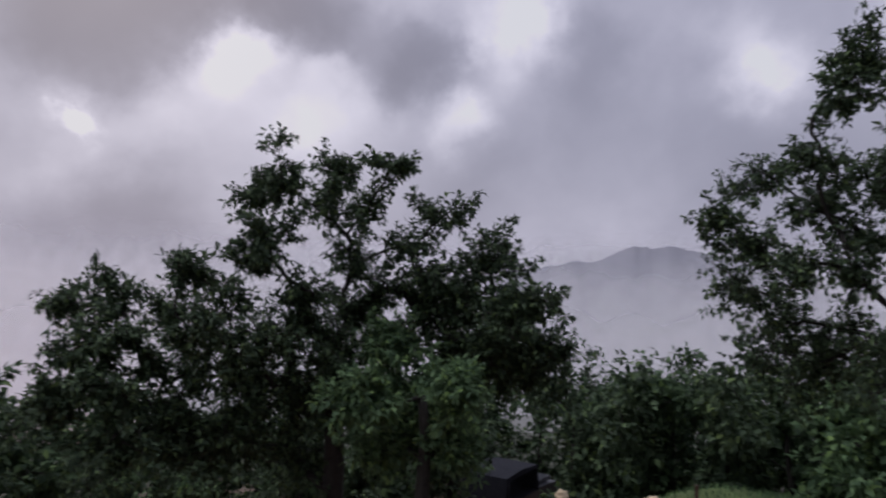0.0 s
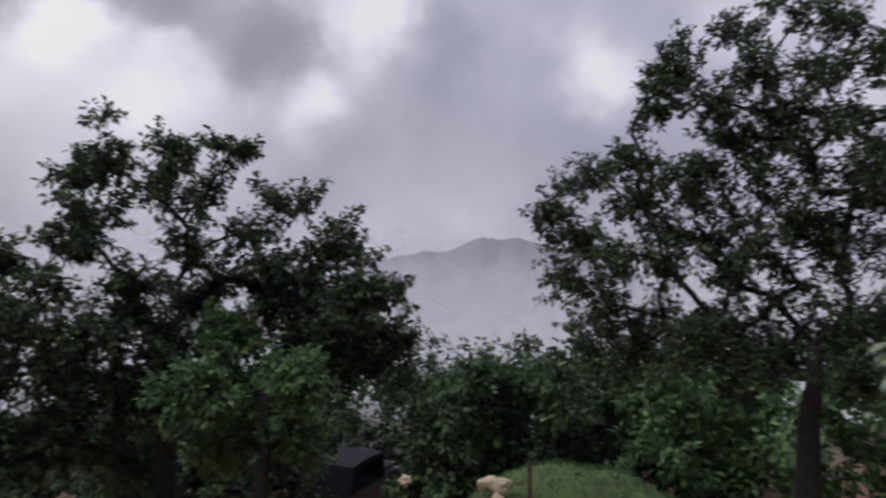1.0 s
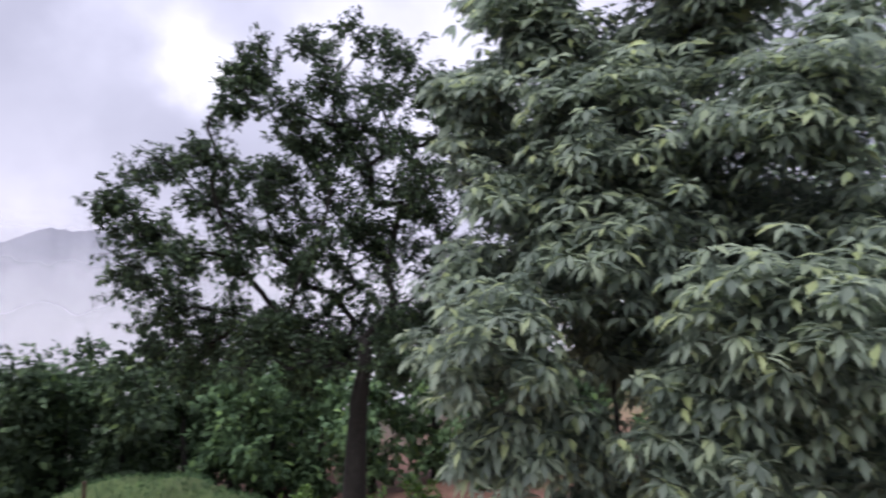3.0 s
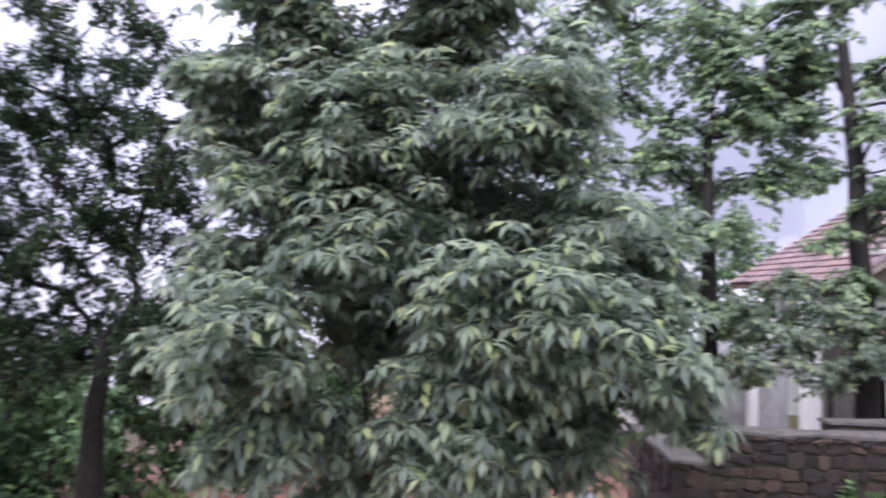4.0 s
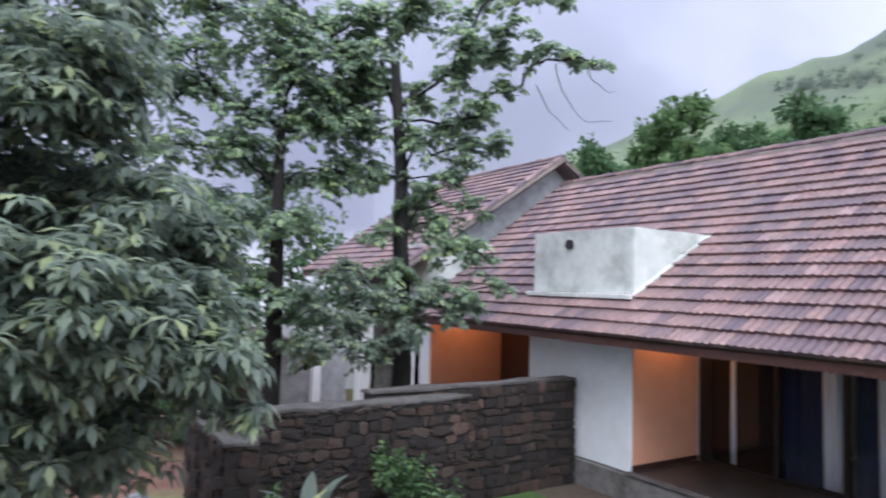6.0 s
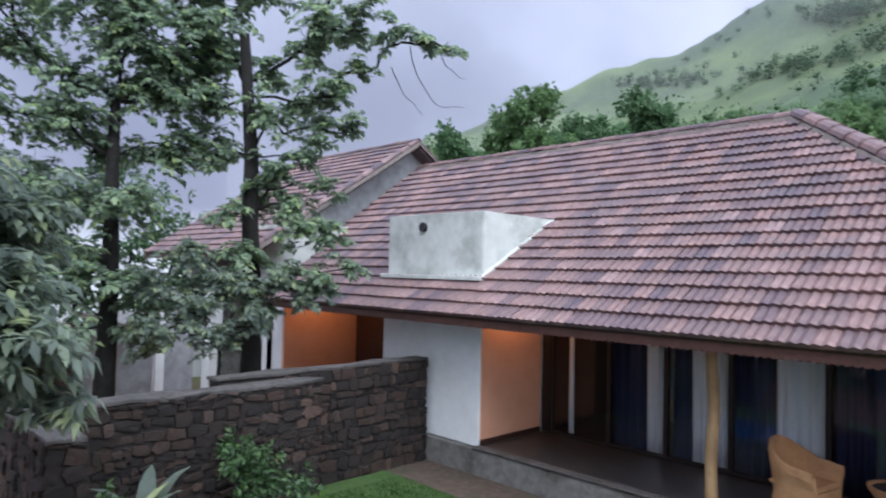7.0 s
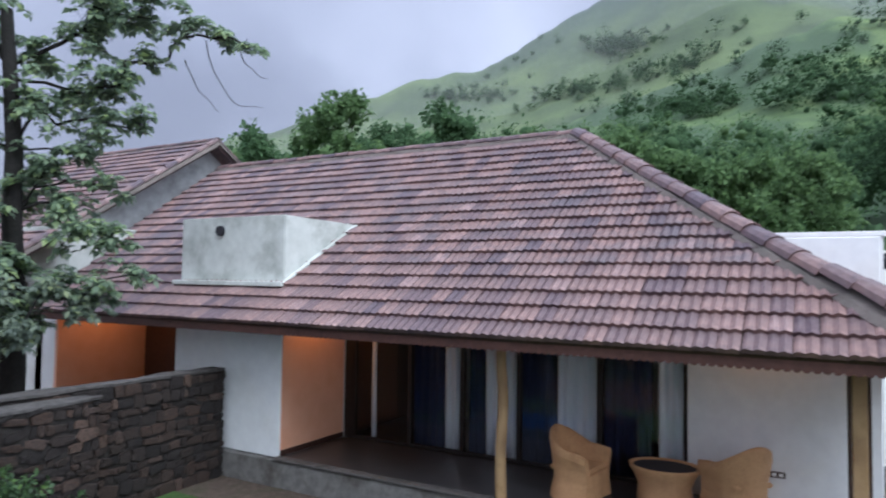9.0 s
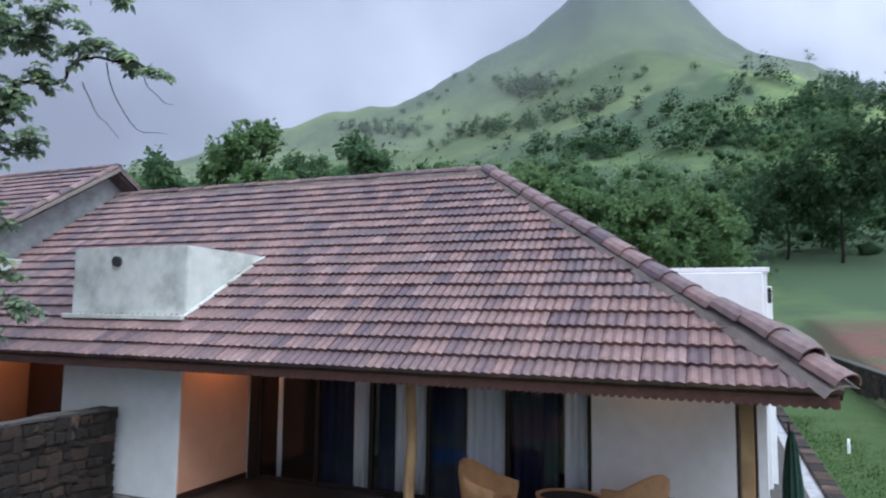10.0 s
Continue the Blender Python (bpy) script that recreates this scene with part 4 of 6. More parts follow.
def tree(label, foot, fork, lobes, dist, trunk_r, twigs, whorl, leaf, droop, mat, seed, category="tree", group="", name="tree", sub=2, wide=1.0, straight=0.05, fan=False, twiggy=True):
    """A tree: trunk from foot to fork, limbs that branch off one another towards the lobes (bearing, height, half width in degrees, depth shift), twigs in the lobes, leaves at the twigs."""
    rng = random.Random(seed)
    t = thing(name, label, category, group, at=foot)
    inv = Matrix.Translation(-Vector(foot))
    foot, fork = Vector(foot), Vector(fork)
    stem = bend(foot - Vector((0, 0, 0.15)), fork, rng, straight, 7, straight * 0.3)
    pts, up, far = [], [], []

    def grow(path, start):
        last = start
        ids = []
        for p in path:
            pts.append(p)
            up.append(last)
            far.append((far[last] + (p - pts[last]).length) if last >= 0 else 0.0)
            last = len(pts) - 1
            ids.append(last)
        return ids

    chains = [grow(stem, -1)]
    places = []
    for az, el, half, shift, *density in lobes:
        c = toward(az, el, dist + shift)
        places.append((c, math.tan(radians(half)) * (dist + shift) * wide, half, density[0] if density else 1.0))
    places.sort(key=lambda p: (p[0] - fork).length)
    centres, outs = [], []
    tips = []

    def nearest(c, lowest):
        best, choice = 1e9, lowest
        for k in range(lowest, len(pts)):
            cost = (pts[k] - c).length + 0.3 * far[k] + 0.6 * max(0.0, pts[k].z - c.z)
            if cost < best:
                best, choice = cost, k
        return choice

    for c, rad, half, density in places:
        s = nearest(c, 3)
        chains.append([s] + grow(bend(pts[s], c, rng, 0.13, 5)[1:], s))
        mine = chains[-1][-3:]
        count = max(5, int(twigs * density * (half / 4.0) ** 2))
        boughs = []
        for k in range(max(5, count // 8)):
            u = Vector((rng.gauss(0, 1), rng.gauss(0, 1), rng.gauss(0, 1))).normalized()
            q = c + Vector((u.x, u.y, u.z * 0.85)) * rad * rng.uniform(0.35, 0.85)
            s = rng.choice(mine)
            ids = grow(bend(pts[s], q, rng, 0.13, 3)[1:], s)
            chains.append([s] + ids)
            boughs.append(ids)
        for k in range(count):
            br = rng.choice(boughs)
            p0 = pts[br[rng.randint(0, 2)]]
            u = Vector((rng.gauss(0, 1), rng.gauss(0, 1), rng.gauss(0, 1) * 0.8 + 0.1)).normalized()
            q = p0 + u * rad * rng.uniform(0.2, 0.5)
            off = q - c
            if off.length > rad:
                q = c + off * (rad * rng.uniform(0.85, 1.1) / off.length)
            tips.append((p0, p0.lerp(q, 0.55) + Vector((0, 0, rad * 0.04)), q))
            out = (q - c).normalized()
            for s in range(sub):
                centres.append(tuple(p0.lerp(q, (s + 1) / sub)))
                outs.append(tuple(out))
    load = [1.0] * len(pts)
    for k in range(len(pts) - 1, 0, -1):
        if up[k] >= 0:
            load[up[k]] += load[k] * 0.93 if len(pts) > 50 else load[k]
    top = max(load)

    def thick(k):
        return max(trunk_r * 0.55 * (load[k] / top) ** 0.55, trunk_r * 0.03)

    bm = bmesh.new()
    for n, ids in enumerate(chains):
        radii = [thick(k) for k in ids]
        if n == 0:
            radii = [trunk_r * (1.25 - 0.75 * i / 7) for i in range(8)]
        elif len(radii) > 1:
            radii[0] = radii[1]
        tube(bm, [pts[k] for k in ids], radii, 9 if n == 0 else 6 if radii[-1] > 0.02 else 4)
    for tw in tips if twiggy else ():
        tube(bm, list(tw), [trunk_r * 0.03, trunk_r * 0.025, trunk_r * 0.015], 3)
    part("trunk", bm, mat_bark, t, smooth=True).matrix_parent_inverse = inv
    leaf_mesh("crown", centres, outs, whorl, leaf[0], leaf[1], droop, mat, t, seed, fan).matrix_parent_inverse = inv
    return t


def foot_at(az, dist):
    p = toward(az, 0, dist)
    p.z = ground(p.x, p.y)
    return p


# old spreading tree beyond the bank
tree("old spreading tree with dark gnarled limbs and open crown", foot_at(77.4, 9.8), toward(77.3, -4.6, 9.8),
     ([(81.8, 8.9, 2.2, -0.5, 0.47), (83.9, 7.0, 2.0, 0.5, 0.47), (77.3, 8.7, 2.3, 0.4, 0.43), (73.0, 10.0, 1.7, -0.3, 0.51), (79.0, 5.9, 2.4, -0.0, 0.35), (74.4, 6.3, 2.4, -0.1, 0.37), (68.3, 5.8, 2.1, 0.2, 0.47), (71.5, 2.9, 2.2, 0.4, 0.37), (82.5, 3.5, 2.4, -0.6, 0.41), (85.0, 1.4, 2.0, -0.7, 0.43), (76.1, 1.4, 2.7, 0.5, 0.3), (69.7, 1.5, 2.4, -0.1, 0.43), (65.0, 2.1, 2.9, 0.4, 0.6), (62.2, -1.5, 3.0, -0.7, 0.64), (64.0, -4.3, 2.9, -0.1, 0.64), (66.8, -1.6, 2.9, 0.3, 0.64), (88.7, 0.2, 2.0, -0.4, 0.51), (85.7, -1.5, 2.3, 0.6, 0.47)]
     + [(90.2, -2.0, 1.9, 0.6, 0.47), (87.7, -4.2, 2.3, -0.7, 0.43), (83.5, -4.2, 2.7, -0.7, 0.47), (94.1, -1.4, 2.0, 0.1, 0.56), (96.9, -2.7, 2.0, 0.6, 0.51), (95.4, -4.5, 2.3, -0.2, 0.47), (92.9, -4.1, 2.0, -0.4, 0.47), (91.2, -6.2, 1.9, -0.1, 0.39), (94.6, -7.8, 2.4, -0.7, 0.56), (97.7, -8.4, 2.2, -0.4, 0.56), (88.4, -7.4, 2.0, -0.1, 0.43), (84.2, -8.1, 2.9, -0.0, 0.6), (79.6, -4.1, 2.9, -0.4, 0.51), (89.5, -10.6, 2.9, -0.4, 0.6), (85.4, -11.9, 3.4, -0.4, 0.6), (80.3, -9.0, 3.4, -0.1, 0.6), (76.8, -6.6, 2.9, -0.3, 0.6), (93.3, -11.4, 2.9, -0.7, 0.56)]
     + [(80.2, -13.3, 3.4, 0.5, 0.51), (73, -0.5, 2.4, 0.4, 0.35), (75.5, -2.2, 2.6, 0.5, 0.4), (69.5, -3, 2.8, 0.5, 0.6), (79, -1, 2.4, -0.4, 0.35), (66.5, -6.5, 2.8, 0.6, 0.8), (62.5, -6.5, 2.8, 0.4, 0.8), (60, -5.5, 2.6, 0.4, 0.7)]),
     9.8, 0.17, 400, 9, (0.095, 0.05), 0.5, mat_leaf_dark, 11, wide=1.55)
tree("leafy green tree with lighter dense foliage", foot_at(70, 9.0), toward(70, -9, 9.0),
     [(72.3, -5.4, 2.9, 0.6, 1), (70.3, -9.0, 3.4, 0.6, 1), (74.9, -9.0, 2.9, -0.6, 1), (67.1, -8.5, 2.9, -0.6, 1), (73.0, -12.5, 3.4, 0.5, 1), (68.0, -12.4, 2.9, 0.3, 1)], 9.0, 0.12, 260, 9, (0.11, 0.06), 0.6, mat_leaf_shade, 12, wide=1.3)
# open-crowned tree with a forked trunk
tree("tall open-crowned tree with forked black trunk", foot_at(28.0, 8.6), toward(28.1, -4.2, 8.6),
     ([(47.8, 5.5, 1.8, -0.4, 0.52), (44.3, 8.9, 2.0, 0.1, 0.52), (44.6, 4.3, 2.4, -0.2, 0.47), (45.3, 0.2, 2.4, 0.1, 0.45), (42.9, -2.9, 2.4, 0.2, 0.43), (39.0, 14.6, 2.2, -0.6, 0.52), (37.7, 16.9, 2.0, -0.7, 0.52), (33.5, 18.3, 2.0, 0.5, 0.52), (35.2, 14.3, 2.4, -0.3, 0.43), (28.9, 20.0, 1.8, -0.4, 0.47), (25.2, 18.2, 2.2, 0.7, 0.47), (31.5, 15.3, 2.4, -0.0, 0.4), (27.4, 15.7, 2.4, 0.5, 0.43), (23.3, 16.1, 2.4, -0.0, 0.47), (21.9, 12.6, 2.4, 0.2, 0.43), (39.7, 10.1, 2.4, -0.5, 0.43), (41.0, 5.9, 2.4, 0.2, 0.45), (36.9, 7.9, 2.4, 0.5, 0.5)]
     + [(33.7, 10.7, 2.4, 0.0, 0.52), (30.0, 11.7, 2.4, 0.3, 0.52), (26.4, 11.3, 2.4, 0.2, 0.38), (23.6, 8.6, 2.4, -0.6, 0.4), (21.8, 5.0, 2.4, 0.4, 0.4), (25.3, 6.8, 2.2, 0.1, 0.46), (39.4, 1.8, 2.4, -0.3, 0.5), (42.6, 1.2, 2.2, -0.7, 0.52), (35.7, 2.8, 2.4, 0.5, 0.43), (29.8, 5.8, 2.2, -0.0, 0.43), (26.6, 3.1, 2.2, 0.3, 0.45), (23.0, 1.4, 2.4, 0.5, 0.38), (39.7, -2.8, 2.4, 0.3, 0.43), (43.7, -4.3, 2.2, 0.6, 0.47), (35.6, -1.8, 2.4, -0.1, 0.43), (31.0, -0.7, 2.2, 0.4, 0.38), (25.6, -1.4, 2.4, -0.1, 0.43), (21.6, -2.1, 2.7, 0.6, 0.52)]
     + [(40.5, -5.6, 2.9, 0.5, 0.56), (35.9, -5.4, 2.9, -0.6, 0.56), (32.2, -6.2, 2.4, -0.5, 0.52), (24.1, -5.8, 2.9, -0.4, 0.56), (20.1, 8.6, 2.4, 0.7, 0.43), (19.6, 2.0, 2.4, -0.1, 0.47), (20.7, 15.5, 2.4, 0.2, 0.43), (30, -4.8, 2.6, 0.6, 0.6), (27, -4.2, 2.6, 0.8, 0.6), (33.5, -4, 2.6, 0.7, 0.6), (24, -3, 2.6, 0.7, 0.5)]
     + [(33, 5, 2.2, 0.3, 0.27), (31.5, 8.5, 2.2, -0.3, 0.27), (34.5, 8, 2.2, 0.5, 0.27), (28, 8.5, 2.2, 0.2, 0.27), (32, 3, 2.2, -0.4, 0.27), (27.5, 4.5, 2.2, 0.4, 0.27), (36, 5.5, 2.2, 0.1, 0.27), (30, 1.5, 2.2, 0.5, 0.45), (33.5, 0.5, 2.2, 0.2, 0.45), (38, 3.5, 2.2, 0.2, 0.27), (29, 12.5, 2.2, 0.1, 0.35), (25, 9.5, 2.2, -0.2, 0.35)]),
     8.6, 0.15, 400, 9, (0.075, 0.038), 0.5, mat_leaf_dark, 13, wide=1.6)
# broad-leaved tree close to the terrace
tree("dense broad-leaved tree with large drooping leaves and several stems", (-0.1, 4.9, 0), toward(1, -8, 4.9),
     ([(17, -4, 6.5, -.2), (21, -6, 4, 0), (8, 4, 8, .2), (-3, -3, 8, -.5), (9, 13, 7, .2), (-3, 13, 8, .2), (17, 8, 5, .4), (14, 19, 6, .5), (-12, -4, 6, -.2), (-9, 5, 6, .3), (2, -8, 7, -.3), (1, 22, 6, .4), (13, -10, 5, 0), (4, 8, 7, .8), (13, 2, 6, .8), (-5, 2, 7, .8), (6, -3, 6, .8), (18, 0, 5, .5)]
     + [(-13, 1, 5, .5), (8, 27, 5, .4), (19, 15, 3.5, .3), (-15, -8, 3.5, 0), (12, 9, 6, 1.2), (-2, 6, 6, 1.2), (3, 1, 6, 1.2), (18, 12, 4, 1), (10, -2, 5, 1.2), (-8, -1, 5, 1), (4, 19, 6, .7), (4, 27, 6, .5), (14, 25, 4.5, .6), (17, -12, 4, 0), (10, -14, 4, .2), (4, -13, 4.5, -.2), (-4, -13, 4.5, 0), (-9, -11, 4.5, .2)]
     + [(-1, -10, 5, -.3), (-6, 14, 4, .3, .6), (-7, 20, 4, .5, .5), (19, 17, 3, .4, .6), (18, 23, 3.5, .5, .6), (20.5, 11, 3, .4, .5)]),
     4.9, 0.06, 76, 9, (0.135, 0.049), 0.6, mat_leaf_near, 14, wide=1.22, fan=True, twiggy=False)
# tall trees behind the garden wall
tall = tree("tall tree with straight dark trunk and bunched pale green leaves", foot_at(-28.6, 11.6), toward(-27.6, 18, 11.6),
     (([(-24, 19, 4, 0), (-29, 22, 3.6, 0), (-41.5, 22.5, 1.6, -.6, .7), (-39.5, 23, 1.8, -.5, .7), (-37, 23.5, 2, -.4, .7), (-33.5, 20, 3, 0), (-37, 19, 2.4, -.3), (-40, 18.5, 1.8, -.5), (-42.5, 18.2, 1.4, -.6), (-44.5, 17.6, 1.0, -.8), (-34, 14, 2.2, -.3), (-36.5, 11.5, 1.5, -.4), (-23, 13, 3.4, .3), (-30, 12, 2.2, -.3), (-32.5, 9, 1.8, -.2), (-32, 5, 2.2, -.3), (-34.5, 2, 1.8, -.4), (-31, -1.5, 2.4, -.4)]
     + [(-25, -2, 3, -.3), (-26.5, 4, 1.8, -.3), (-22, -5.5, 2.6, -.3), (-21, 8, 3, 0), (-26, 9, 2.4, .4), (-29, -4, 2, -.4), (-20, 16, 3, .2)])
     + [(-27, 16, 2.6, .5), (-37, 16, 1.6, 0), (-33, 17, 2, .3), (-35, 6.5, 1.4, -.3), (-28, 1, 2.2, -.5), (-36.5, 0, 1.2, -.5), (-34.5, 11, 2.1, -.2), (-30.5, 7.5, 2.3, -.2), (-33, 2.5, 2.1, -.3), (-34, -1, 1.9, -.4), (-29, 4.5, 2.2, .3), (-26, 12.5, 2.8, .2), (-30.5, 16, 2.4, .1), (-32.5, 13, 1.9, .2), (-35.5, 14.5, 1.6, -.3), (-24, 16, 3, .3)]),
     11.6, 0.16, 74, 8, (0.14, 0.095), 0.5, mat_leaf_tall, 15, wide=1.45, straight=0.012, fan=True)
tree("pale silvery-leaved small tree behind the garden wall", foot_at(-26.5, 10.6), toward(-26.5, -6, 10.6),
     [(-24, -3, 2.2, 0), (-27, -2, 2.2, 0), (-29.5, -3.5, 2, 0), (-25.5, -5.5, 2, -.2), (-22, -5, 2, 0), (-31, -1, 1.8, .2), (-28, -5.5, 1.6, 0), (-33, -2.5, 1.6, .3), (-21, -1.5, 2.2, .3), (-24, 1, 2, .3)],
     10.6, 0.05, 130, 8, (0.12, 0.065), 0.5, mat_leaf_near, 19, wide=1.2, fan=True, twiggy=False)
bm = bmesh.new()
for a0, e0, a3, e3, hang in ((-41, 18, -45.6, 13.4, 1.7), (-43.4, 18, -45.9, 15.6, 0.5), (-39.5, 16.5, -42.2, 12.8, 0.3)):
    run = [toward(a0 + (a3 - a0) * u ** 1.3, e0 + (e3 - e0) * u - hang * math.sin(u * math.pi) + 0.12 * math.sin(u * 13 + a0), 11.0 - 0.2 * u) for u in (k / 10 for k in range(11))]
    tube(bm, run, [0.009 - 0.0006 * k for k in range(11)], 4)
part("bare_twigs", bm, mat_bark, tall, "thin bare hanging twigs", True).matrix_parent_inverse = Matrix.Translation(-tall.location)
tree("bushy tree with bunched pale green leaves beside the garden wall", foot_at(-18.6, 11.4), toward(-18.5, 12, 11.4),
     ([(-17, 19, 4.5, 0), (-20, 12, 3.6, 0), (-15, 11, 4, 0), (-13, 4, 4, 0), (-19, 5, 3.6, -.3), (-16, -2, 4, -.4), (-20.5, -1, 3, -.4), (-12, 16, 4, 0), (-17, 8, 3, .4), (-14, -6, 3, 0), (-22, 20, 3, .3), (-10, 10, 3.6, .3), (-18, 23, 4, .2), (-22, 14, 3, 0), (-24, 9, 2.6, .2), (-17, 14, 3, .5), (-13, 0, 3.4, .3), (-18, 0, 3, .3)]
     + [(-14, 21, 4, .3), (-24, 17, 3, .5), (-16, 4, 3.4, .5), (-11, 5, 3.4, .5), (-20, 17, 3, -.3), (-8, 20, 3.5, .2, .6), (-9, 15, 3, .2, .6), (-12, 22, 3.5, 0, .6), (-7, 10, 3, .5, .6), (-5, 17, 3, .6, .5), (-25, 22, 3, .2, .7)]),
     11.4, 0.15, 56, 8, (0.145, 0.09), 0.5, mat_leaf_tall, 16, wide=1.3, straight=0.015, fan=True)


def wood_belt():
    """The belt of wood behind the clearing: small trees, each its own."""
    rng = random.Random(21)
    spots = (([(99, 13, -7), (94, 15, -6), (104, 12, -5), (54, 14.5, -5), (50, 15, -4.2), (46, 14, -4.6), (42, 15, -4.4), (38, 14, -4), (35, 15.5, -4), (31, 15, -4), (27, 14, -4), (22, 14, -3), (17, 13, -5), (80, 14, -9), (86, 15, -10), (74, 14, -10), (10, 14, -3), (3, 14, -3), (-4, 14, -3), (-9, 15, -3), (52, 17, -5), (48, 17.5, -5), (44, 17, -5), (40, 17, -5), (33, 17, -5), (56, 17, -5.5), (60, 23, -4.5), (64, 24, -5), (56, 23, -4.5), (67, 22, -5.5)]
     + [(57.5, 15, -5.2), (67.5, 16, -6), (52, 22, -5), (47, 23, -5), (42, 22, -5), (37, 22, -5), (73, 22, -6), (32, 22, -5)])
     + [(78, 17, -7), (83, 18, -8), (88, 17, -8), (93, 19, -7), (98, 17, -7.5), (103, 16, -6), (108, 15, -6), (71, 17, -7), (-12, 21, 8), (-16, 22, 9), (-19.5, 23.5, 9.5), (-22.5, 24, 7.5), (-26, 25, 3)])
    for i, (az, dist, top) in enumerate(spots):
        f = foot_at(az, dist)
        low = math.degrees(math.atan2(f.z + 0.4 - 3.3, dist))
        lobes = []
        for k in range(9):
            el = low + (top - 2.6 - low) * (k / 8)
            lobes.append((az + rng.uniform(-2.4, 2.4), el, rng.uniform(2.6, 3.6), rng.uniform(-.8, .8)))
        # paler leaves up to bearing 38 paint in the stronger light there
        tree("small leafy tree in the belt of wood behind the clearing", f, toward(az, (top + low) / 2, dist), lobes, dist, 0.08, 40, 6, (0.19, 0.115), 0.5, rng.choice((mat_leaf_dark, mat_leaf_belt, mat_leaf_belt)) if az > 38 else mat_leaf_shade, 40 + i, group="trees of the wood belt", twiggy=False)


wood_belt()


CANOPY = [(-36, 8.0), (-43, 12.4), (-47.1, 13.5), (-51.5, 14.4), (-58.6, 14.6), (-65.9, 14.4), (-73.3, 13.3), (-82.8, 12.1), (-89.4, 12.0), (-95.6, 13.8), (-99.4, 15.4), (-102, 17.0), (-112, 17.0)]


def on_slope(az, el):
    """Where a line of sight from the terrace first meets the hillside."""
    for r in range(60, 430, 3):
        x, y = -math.sin(radians(az)) * r, math.cos(radians(az)) * r
        if math.degrees(math.atan2(ground(x, y) - 3.3, r)) >= el:
            return (x, y, r)
    return None


def foot_forest():
    """The closed wood on the foot of the hill, up to its upper edge."""
    rng = random.Random(31)
    spots, tries = [], 0
    cells = {}
    while len(spots) < 540 and tries < 30000:
        tries += 1
        az, r = rng.uniform(-108, -36), 58 + 108 * rng.random() ** 0.8
        if az < -91 and r < 74 + rng.uniform(0, 6):
            continue
        x, y = -math.sin(radians(az)) * r, math.cos(radians(az)) * r
        el = math.degrees(math.atan2(ground(x, y) - 3.3, r))
        edge = along(CANOPY, az) + 1.4 * smooth(-78, -70, az) + 1.3 * noise.noise((x * 0.05, y * 0.05, 2))
        if el > edge - math.degrees(5.0 / r) + 1.2:
            continue
        # what the roof would hide is left out
        if el + math.degrees(7.0 / r) < float(np.interp(az, [-97, -71, -42, -36], [-5, 11.6, 8.2, 5])):
            continue
        key = (int(x // 3), int(y // 3))
        if any(math.hypot(x - u, y - v) < 2.6 for i in (-1, 0, 1) for j in (-1, 0, 1) for u, v in cells.get((key[0] + i, key[1] + j), ())):
            continue
        cells.setdefault(key, []).append((x, y))
        spots.append((x, y, r))
    return spots


def slope_trees():
    """Single trees, the belts of scrub and the round wood on the grassy slopes."""
    rng = random.Random(32)
    spots = []
    single = [(-93.0, 18.6), (-89.6, 16.6), (-90.6, 15.9), (-83.1, 15.1), (-83.8, 14.8), (-87.0, 16.4), (-86.7, 13.8), (-87.4, 13.6), (-95.2, 18.1), (-94.4, 18.3), (-97.3, 17.4), (-92.6, 17.6), (-85.2, 18.7), (-82.4, 18.3), (-77.7, 16.9),
              (-91.8, 18.4), (-98.8, 16.3), (-81.0, 16.1), (-85.2, 15.9), (-88.7, 14.9), (-79.6, 15.0), (-75.7, 14.7), (-93.3, 15.8), (-92.1, 15.5)]
    for az, el in single:
        for k in range(rng.choice((1, 1, 2))):
            spots.append(on_slope(az + rng.uniform(-0.4, 0.4) * k, el - 0.6))
    for k in range(60):
        u = rng.random()
        spots.append(on_slope(-68 - 13.5 * u + rng.gauss(0, 0.5), 15.0 + 2.0 * u + rng.gauss(0, 0.3)))
    for az, el, wa, we, count in ((-75.2, 18.8, 2.4, 0.7, 60), (-62, 15.3, 4, 0.5, 40), (-98.5, 15, 2.5, 1.2, 36), (-101, 16.5, 2.5, 1.2, 36), (-91, 13.2, 5, 0.7, 26), (-80, 13.4, 5, 0.7, 26)):
        for k in range(count):
            spots.append(on_slope(rng.gauss(az, wa * 0.55), rng.gauss(el, we * 0.55)))
    for k in range(40):
        spots.append(on_slope(rng.uniform(-98, -60), rng.uniform(14, 20)))
    return [p for p in spots if p]


